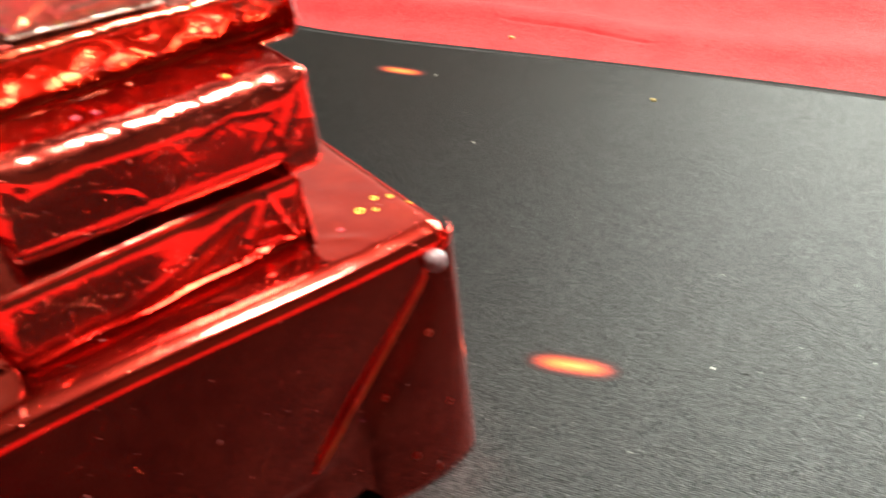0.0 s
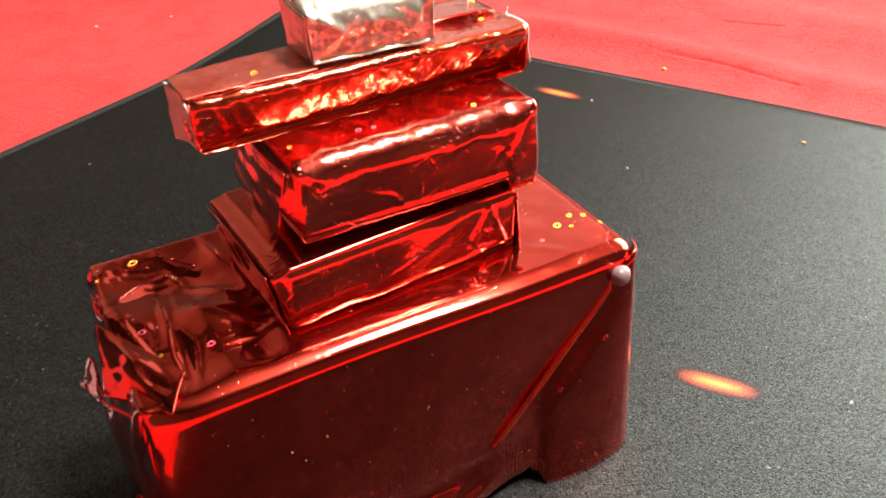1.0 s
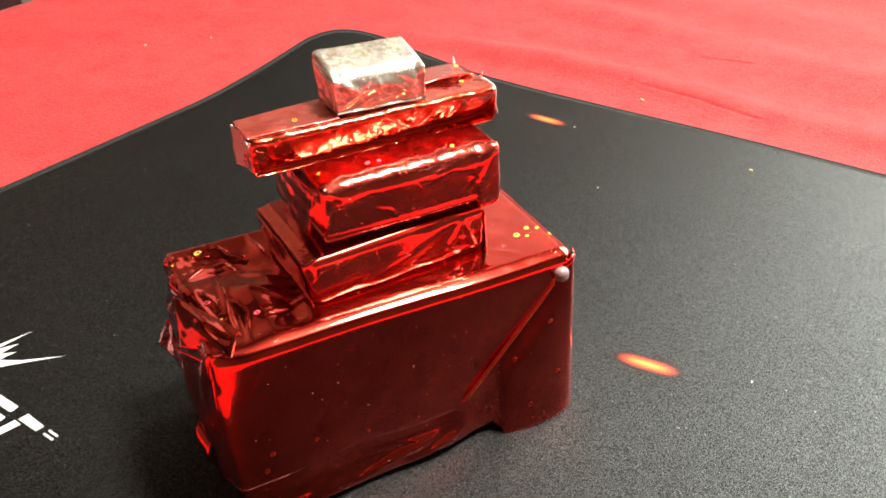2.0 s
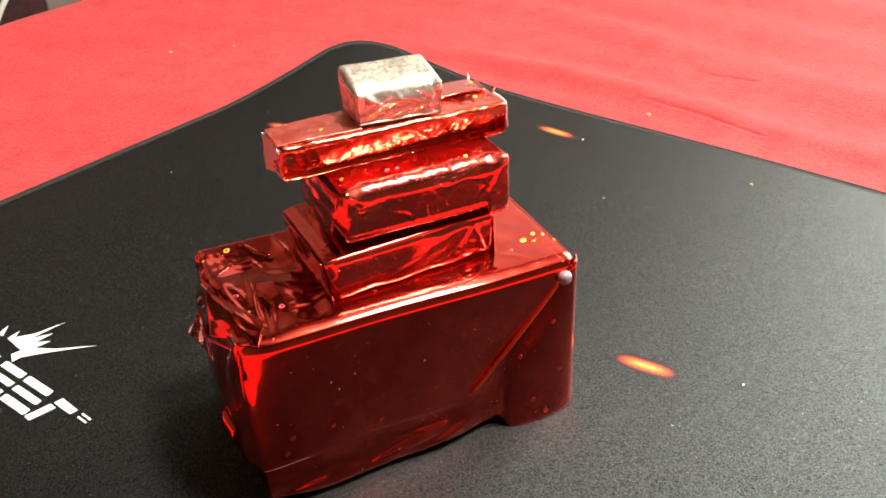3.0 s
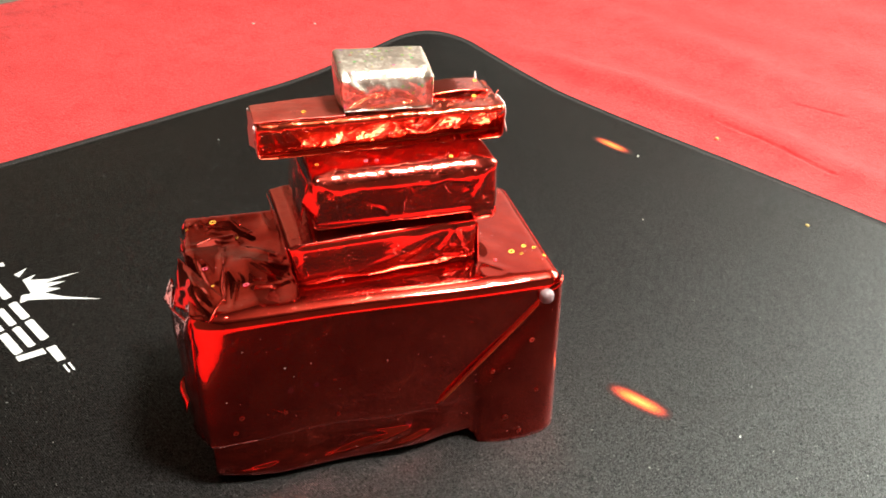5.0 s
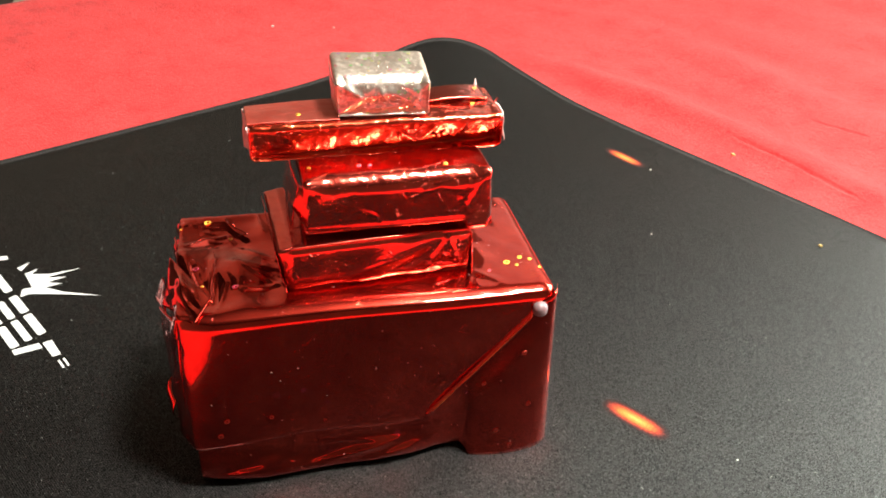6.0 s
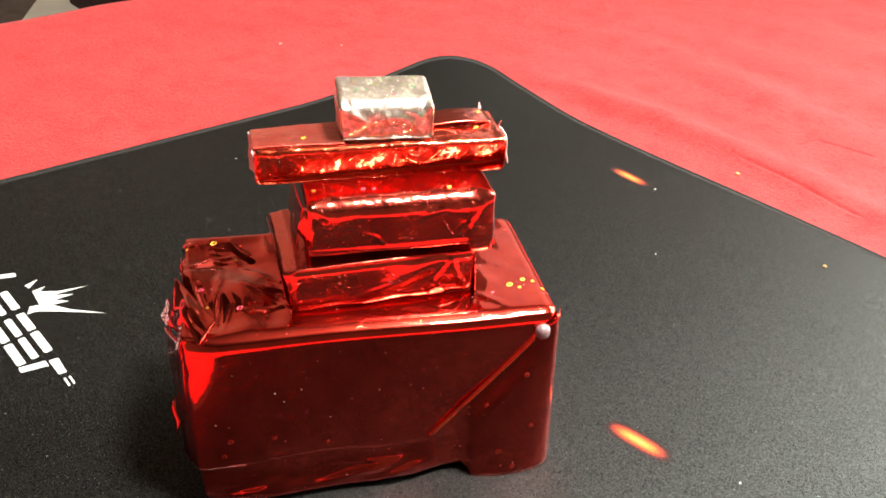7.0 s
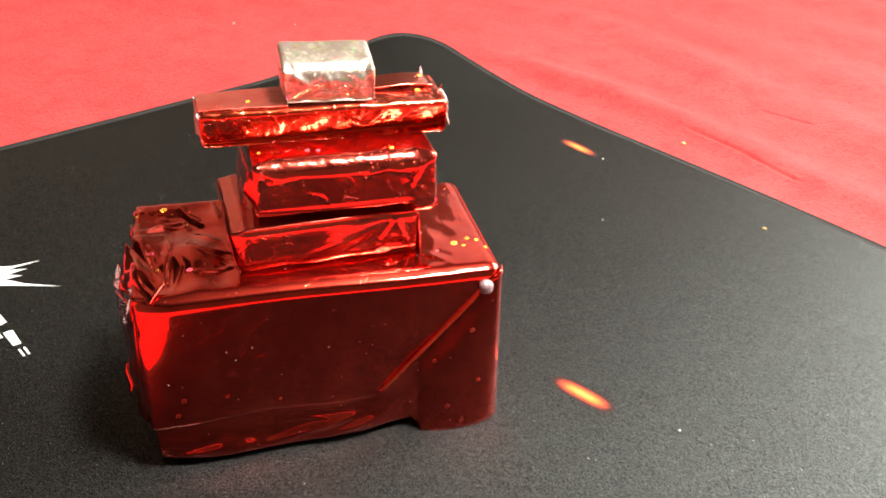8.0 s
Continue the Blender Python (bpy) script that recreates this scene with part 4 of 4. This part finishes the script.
def lower_edit(p, way):
    front = smoothstep(-way[:, 1], 0.4, 0.9)
    rise = np.zeros(len(p))
    x, z = p[:, 0], p[:, 2]
    # a pinched fan of folds near one end, long pulls running towards it
    for a, b, wide, tall, sharp in (((13.3, 49.8), (9.5, 43.6), 0.9, 0.35, True), ((13.3, 49.8), (16.6, 41.4), 0.9, 0.42, True), ((13.3, 49.8), (12.4, 42.4), 0.6, 0.2, True), ((11.0, 46.4), (15.4, 45.6), 0.6, 0.2, True),
                                    ((-4.5, 43.2), (10.6, 50.6), 1.8, 0.30, False), ((1.0, 43.0), (11.5, 48.2), 1.0, -0.18, False), ((-8.0, 43.4), (6.0, 47.0), 0.8, 0.10, True),
                                    ((-17, 41.9), (9, 42.6), 1.0, 0.22, False), ((9.6, 44.2), (15.5, 43.0), 0.8, 0.28, True)):
        rise += crease(x, z, (a, b), wide, tall, sharp)
    # the foot of the front tucks under
    p[:, 1] += front * 0.50 * np.clip(43.4 - z, 0, None) * (0.8 + 0.2 * np.sin(0.5 * x))
    rise += 0.08 * folds(p, 57, 2.6, 5) * np.exp(-((z - 42.0) / 1.5) ** 2)
    # and leans back a touch at the top, so that it meets the edge in a pale band
    p[:, 1] += front * 0.5 * np.exp(-np.clip(51.0 - z, 0, None) / 1.6)
    p += way * (front * rise)[:, None]
    top = smoothstep(way[:, 2], 0.5, 0.9)
    p[:, 2] += top * 1.4 * np.exp(-(p[:, 0] / 13.0) ** 2 - (p[:, 1] / 8.0) ** 2)
    end = smoothstep(-way[:, 0], 0.5, 0.9)
    p[:, 0] -= end * 0.18 * np.clip(p[:, 2] - 41.5, 0, None)
    p += way * (end * 0.15 * folds(p, 58, 8, 5))[:, None]
    return p


lower = small_box((0, 1, 41.4), (18.1, 12.2, 4.9), 4.0, "small flat red foil-wrapped box glued on a longer box", 51, 1.2, 0.02, lower_edit, 0.32, RED_FOIL_CREASED, centre=(-0.6, 1.2, 46.2))
part("end_flap", *sheet(((-18.25, -11.8, 41.6), (-19.9, -11.0, 50.5), (-21.5, 10, 50.4), (-19.9, 9, 42)), 44, 26, 0.15, 0.2, 52, 0.32, 4.0), RED_FOIL_CREASED, lower, "foil folded over the end")
part("end_flap", *sheet(((18.0, -9.6, 50.4), (18.4, -3.0, 50.4), (18.8, -2.0, 41.8), (18.5, -9.8, 41.4)), 14, 16, 0.18, 0.25, 53, 0.12, 4.0), RED_FOIL_CREASED, lower, "creased foil folded over the end")


def upper_edit(p, way):
    front = smoothstep(-way[:, 1], 0.4, 0.9)
    x, z = p[:, 0], p[:, 2]
    p[:, 1] += 0.13 * np.clip(62 - z, 0, None) * front * smoothstep(x, 5, -16)
    rise = np.zeros(len(p))
    for path, wide, tall, sharp in ((((-5.4, 58.2), (-1.6, 56.6), (0.4, 54.2)), 0.45, 0.16, True), (((-2.4, 57.6), (-0.2, 55.4)), 0.4, 0.10, True),
                                    (((6.7, 60.2), (13.8, 62.6)), 0.8, 0.16, True), (((19.6, 63.4), (16.6, 56.8), (17.2, 52.6)), 0.7, 0.3, True), (((10.0, 61.8), (15.5, 60.4)), 0.6, 0.10, True),
                                    (((-14.8, 63.6), (-11.6, 60.0), (-7.0, 60.6)), 1.0, 0.22, True), (((-13.6, 61.0), (-14.2, 54.4)), 0.9, 0.35, True), (((-11.8, 62.6), (-10.6, 60.8)), 0.5, 0.15, True)):
        rise += crease(x, z, path, wide, tall, sharp)
    # the foot of the front turns out into a thin lip
    rise += 0.28 * np.exp(-((z - 53.9) / 0.45) ** 2) * smoothstep(-np.abs(x - 1), -17, -14)
    p += way * (front * rise)[:, None]
    top = smoothstep(way[:, 2], 0.3, 0.9)
    p[:, 2] += top * (0.06 * folds(p, 67, 3.0, 6) + 0.06 * folds(p, 68, 1.4, 5) + 0.03 * np.sin(0.9 * x + 1.3 * p[:, 1]))
    # one end is wrapped thicker and hangs lower
    p[:, 2] -= smoothstep(x, 16.2, 17.2) * 2.0 * smoothstep(-way[:, 2], 0.2, 0.8)
    p[:, 0] += 0.5 * smoothstep(x, 17, 20) * smoothstep(-z, -63, -55)
    p[:, 1] -= 0.3 * front * smoothstep(x, 16.4, 17.4) * smoothstep(-z, -64, -62.5)
    return p


upper = small_box((2.5, 3, 53), (17.9, 12.8, 5.6), 2.0, "small red foil-wrapped box with creased edges, stacked on another", 61, 3.6, 0.02, upper_edit, 0.32, RED_FOIL_CREASED, centre=(3.0, 2.4, 58.7),
                  edge_radius=lambda q: 1.1 + 2.5 * smoothstep(-q[:, 1], 4, 10) * smoothstep(q[:, 2], -1, 3) * smoothstep(-np.abs(q[:, 0]), -17.8, -13))
part("end_flap", *sheet(((20.9, -8.6, 62.5), (21.4, 0.5, 62.5), (22.6, 0.0, 51.2), (22.3, -7.6, 51.0)), 14, 16, 0.2, 0.3, 62, 0.08, 6.0), RED_FOIL_CREASED, upper, "foil folded down over the end")
part("end_flap", *sheet(((-15.2, -9.4, 63.2), (-15.7, 10, 63.2), (-16.8, 10, 54.5), (-16.6, -8.2, 54.0)), 40, 24, 0.2, 0.5, 63, 0.22, 4.0), RED_FOIL_CREASED, upper, "foil folded down over the end")
part("corner_ear", *sheet(((-13.6, -10.6, 54.2), (-13.4, -11.1, 59.0), (-14.8, -9.7, 63.2), (-16.4, -9.4, 58.6)), 8, 10, 0.12, 0.35, 91, 0.1, 2.2), RED_FOIL_CREASED, upper, "folded ear of red foil")
for x, y, size in ((-3.6, -5.6, 0.5), (-1.6, -5.8, 0.45), (12.6, -6.8, 0.5), (-12.8, -5.4, 0.4)):
    printed_ring((x, y, 64.5), (0, -0.1, 1), size, upper, RED_RING if x > -5 and x < 0 else GOLD_RING)


def bar_edit(p, way):
    # wider at one end, its front face puckered
    p[:, 1] += 0.085 * (p[:, 0] + 24) * smoothstep(p[:, 1], 3, 6)
    front = np.where(way[:, 2] > 0, smoothstep(-way[:, 1], 0.7, 0.98), smoothstep(-way[:, 1], 0.3, 0.9))
    # it rolls under towards the bottom, more so at one end
    drop = np.clip(70.5 - p[:, 2], 0, None)
    middle = 67.0 + 0.12 * p[:, 0]
    p[:, 1] += front * (0.488 * drop + 0.0757 * (middle * drop - (70.5 ** 2 - (70.5 - drop) ** 2) / 2))
    x, z = p[:, 0], p[:, 2]
    rise = 0.07 * folds(p * np.array([1.0, 0.6, 0.35]), 77, 1.5, 5) + 0.05 * folds(p, 78, 2.2, 5)
    for path, wide, tall in ((((4.0, 69.4), (8.0, 65.8)), 1.2, 0.35), (((9.0, 66.0), (12.0, 70.0)), 1.0, 0.3), (((-17, 70.5), (-14.6, 66.4)), 0.9, 0.22), (((-20.5, 70.2), (-19.6, 66)), 0.9, 0.25), (((17.5, 70), (16, 66.5)), 0.9, 0.25), (((-10, 71), (-8.2, 68)), 0.8, 0.18)):
        rise += crease(x, z, path, wide, tall)
    p += way * (front * rise)[:, None]
    top = smoothstep(way[:, 2], 0.5, 0.95)
    p[:, 2] += top * 0.10 * folds(p, 79, 4.0, 5)
    return p


stick = small_box((1, 4, 64.2), (24.2, 4.9, 3.6), 1.2, "thin bar wrapped in crumpled red foil with white torn ends", 71, 1.1, 0.12, bar_edit, 0.32, RED_FOIL_CRUMPLED, centre=(1.0, 3.1, 67.8), size=4.0)
part("torn_end", *sheet(((-23.8, 7.6, 70.9), (-23.3, -1.4, 71.0), (-22.9, -1.0, 65.0), (-24.0, 6.8, 63.4)), 14, 14, 0.2, 0.5, 72, 0.3, 3.0), PAPER, stick, "pale underside of torn foil")
part("torn_end", *sheet(((25.2, 5.0, 71.2), (25.1, -0.6, 71.2), (25.9, -0.2, 65.4), (25.7, 1.8, 66.6)), 12, 12, 0.2, 0.2, 73, 0.35, 2.2), PAPER, stick, "pale underside of torn foil")
part("seam_strip", *sheet(((10.5, 5.0, 71.9), (23.5, 5.6, 71.9), (23.2, 12.6, 71.8), (10.5, 11.0, 71.8)), 20, 12, 0.2, 0.45, 74, 0.07, 5.0), RED_FOIL_CREASED, stick, "smooth strip of red foil along the top")
for ring_at in ((21.7, 9.2, 72.5), (19.9, 3.5, 71.8), (-13.8, 2.1, 71.8)):
    printed_ring(ring_at, (0, -0.1, 1), 0.55, stick, GOLD_RING)
part("foil_sliver", *sheet(((22.3, 12.0, 71.0), (23.3, 12.2, 71.0), (22.75, 12.3, 73.2), (22.65, 12.3, 73.2)), 2, 6, 0.12, 0.1, 75, 0.05, 2.0), PAPER, stick, "upright sliver of torn foil")
part("foil_sliver", *sheet(((24.4, 4.6, 70.8), (25.2, 5.0, 70.8), (25.7, 5.6, 71.9), (25.5, 5.5, 71.9)), 2, 4, 0.12, 0.1, 76, 0.05, 2.0), RED_FOIL_CREASED, stick, "small torn tip of red foil")


# film fold on the bar's top, carrying the painted pale sheen
part("top_film", *sheet(((-23.3, -0.7, 71.55), (-6.4, -0.7, 71.6), (-6.4, 9.0, 71.6), (-23.5, 7.2, 71.5)), 70, 40, 0.1, 0.12, 75, 0.10, 1.7), PALE_SHEEN_FILM, stick, "frosted pink film lying over the top")


def silver_edit(p, way):
    # the top slopes a little towards the front, the front and the ends lean back under it
    lift = smoothstep(p[:, 2], 72, 77)
    p[:, 2] += lift * (0.14 * (p[:, 1] - 4.5) - 0.015 * np.clip(4.5 - p[:, 1], 0, None) ** 2)
    front = smoothstep(-way[:, 1], 0.3, 0.9)
    p[:, 1] += front * 0.16 * (79 - p[:, 2])
    p[:, 0] += smoothstep(-way[:, 0], 0.3, 0.9) * 0.10 * (79 - p[:, 2])
    x, z = p[:, 0], p[:, 2]
    for path, wide, tall in ((((-6.6, 78.4), (-2.4, 75.4), (-6.2, 72.6)), 1.1, 0.4), (((10.0, 78.6), (7.2, 74.2), (8.6, 72.4)), 1.1, 0.45), (((-2.4, 75.4), (3.0, 76.4), (7.2, 74.2)), 1.2, 0.22), (((-1.5, 73.2), (5.0, 73.6)), 0.9, 0.3), (((1.0, 77.4), (2.4, 74.4)), 0.8, 0.2)):
        p += way * (front * crease(x, z, path, wide, tall))[:, None]
    return p


silver = thing("silver_foil_box", (2, 5, 71.6), "tiny box wrapped in glittering silver holographic foil, on a red bar", "wrapped box", "stack of foil boxes")
p, way, quads = rounded_box((8.8, 5.5, 4.0), 3.2, 0.3, lambda q: 0.8 + 2.4 * smoothstep(-q[:, 1], 1.0, 4.5) * smoothstep(q[:, 2], -1.5, 1.5) * smoothstep(-np.abs(q[:, 0]), -8.7, -7.4))
p = turned(p, -1.5, (1.7, 4.5, 75.9))
way = turned(way, -1.5, (0, 0, 0))
p += way * (0.12 * folds(p, 81, 4.0, 5))[:, None]
part("wrapping", silver_edit(p, way), quads, SILVER_FOIL, silver)
part("end_fold", *sheet(((-7.3, -0.2, 78.2), (-7.3, 9.4, 79.4), (-7.0, 8.4, 72.2), (-6.7, 0.8, 72.2)), 12, 12, 0.15, 0.2, 82, 0.12, 3.0), SILVER_FOIL, silver, "folded silver end")

# ---- things beyond the table's edge ----
side = thing("side_cabinet", su(-730, 250, -750), "low dark-stained wooden cabinet behind the table", "cabinet")
part("cabinet_body", *box_verts(-990, -470, -300, 640, -750, -152), DARK_WOOD, side, smooth=False)
part("cabinet_top", *box_verts(-995, -462, -310, 645, -152, -130), DARK_WOOD, side, smooth=False)
for u in (-295, 15, 325):
    part("cabinet_door", *box_verts(-470, -466, u + 5, u + 305, -740, -165), DARK_WOOD, side, smooth=False)


def carton(name, ends, material, label, category):
    s0, s1, u0, u1, z0, z1 = ends
    p, way, quads = rounded_box(((s1 - s0) / 2, (u1 - u0) / 2, (z1 - z0) / 2), 1.5, 12)
    p = p + np.array([(s0 + s1) / 2, (u0 + u1) / 2, (z0 + z1) / 2])
    verts = np.stack([S.x * p[:, 0] + U.x * p[:, 1], S.y * p[:, 0] + U.y * p[:, 1], p[:, 2]], 1)
    c = su((s0 + s1) / 2, (u0 + u1) / 2, z0)
    return solo(name, verts, quads, material, c, label, category)


ring = [su(a, b) for a, b in ((-640, 104), (-785, 195), (-737, 226), (-620, 205))]
verts, faces = slab([(q.x, q.y) for q in ring], -130.0, -126.5)
solo("card_sheet", verts, [f[::-1] for f in faces], CREAM, ring[0] + Vector((0, 0, -130)), "flat white card lying on the dark cabinet", "card", smooth=False)
carton("grey_case", (-720, -600, 282, 320, -130, -40), GREY, "grey plastic case on the dark cabinet", "case")
carton("card_box", (-720, -604, 345, 358, -130, -40), CREAM, "narrow cream box standing on the dark cabinet", "box")
carton("card_box", (-720, -601, 321.5, 341, -130, -42), CREAM, "cream cardboard box beside the grey case", "box")
carton("fabric_box", (-740, -598, 205, 281, -130, 20), DARK_RED, "dark red fabric-covered box on the dark cabinet", "box")
points = [su(-590, 211 + 8 * t + 5.5 * t * t, -130 + 42 * t - 4.5 * t * t) for t in np.linspace(0, 4, 22)]
verts, faces = tube(points, 2.6)
solo("cable", verts, faces, WHITE_PLASTIC, points[0], "thin white cable curving up from the dark cabinet", "cable")
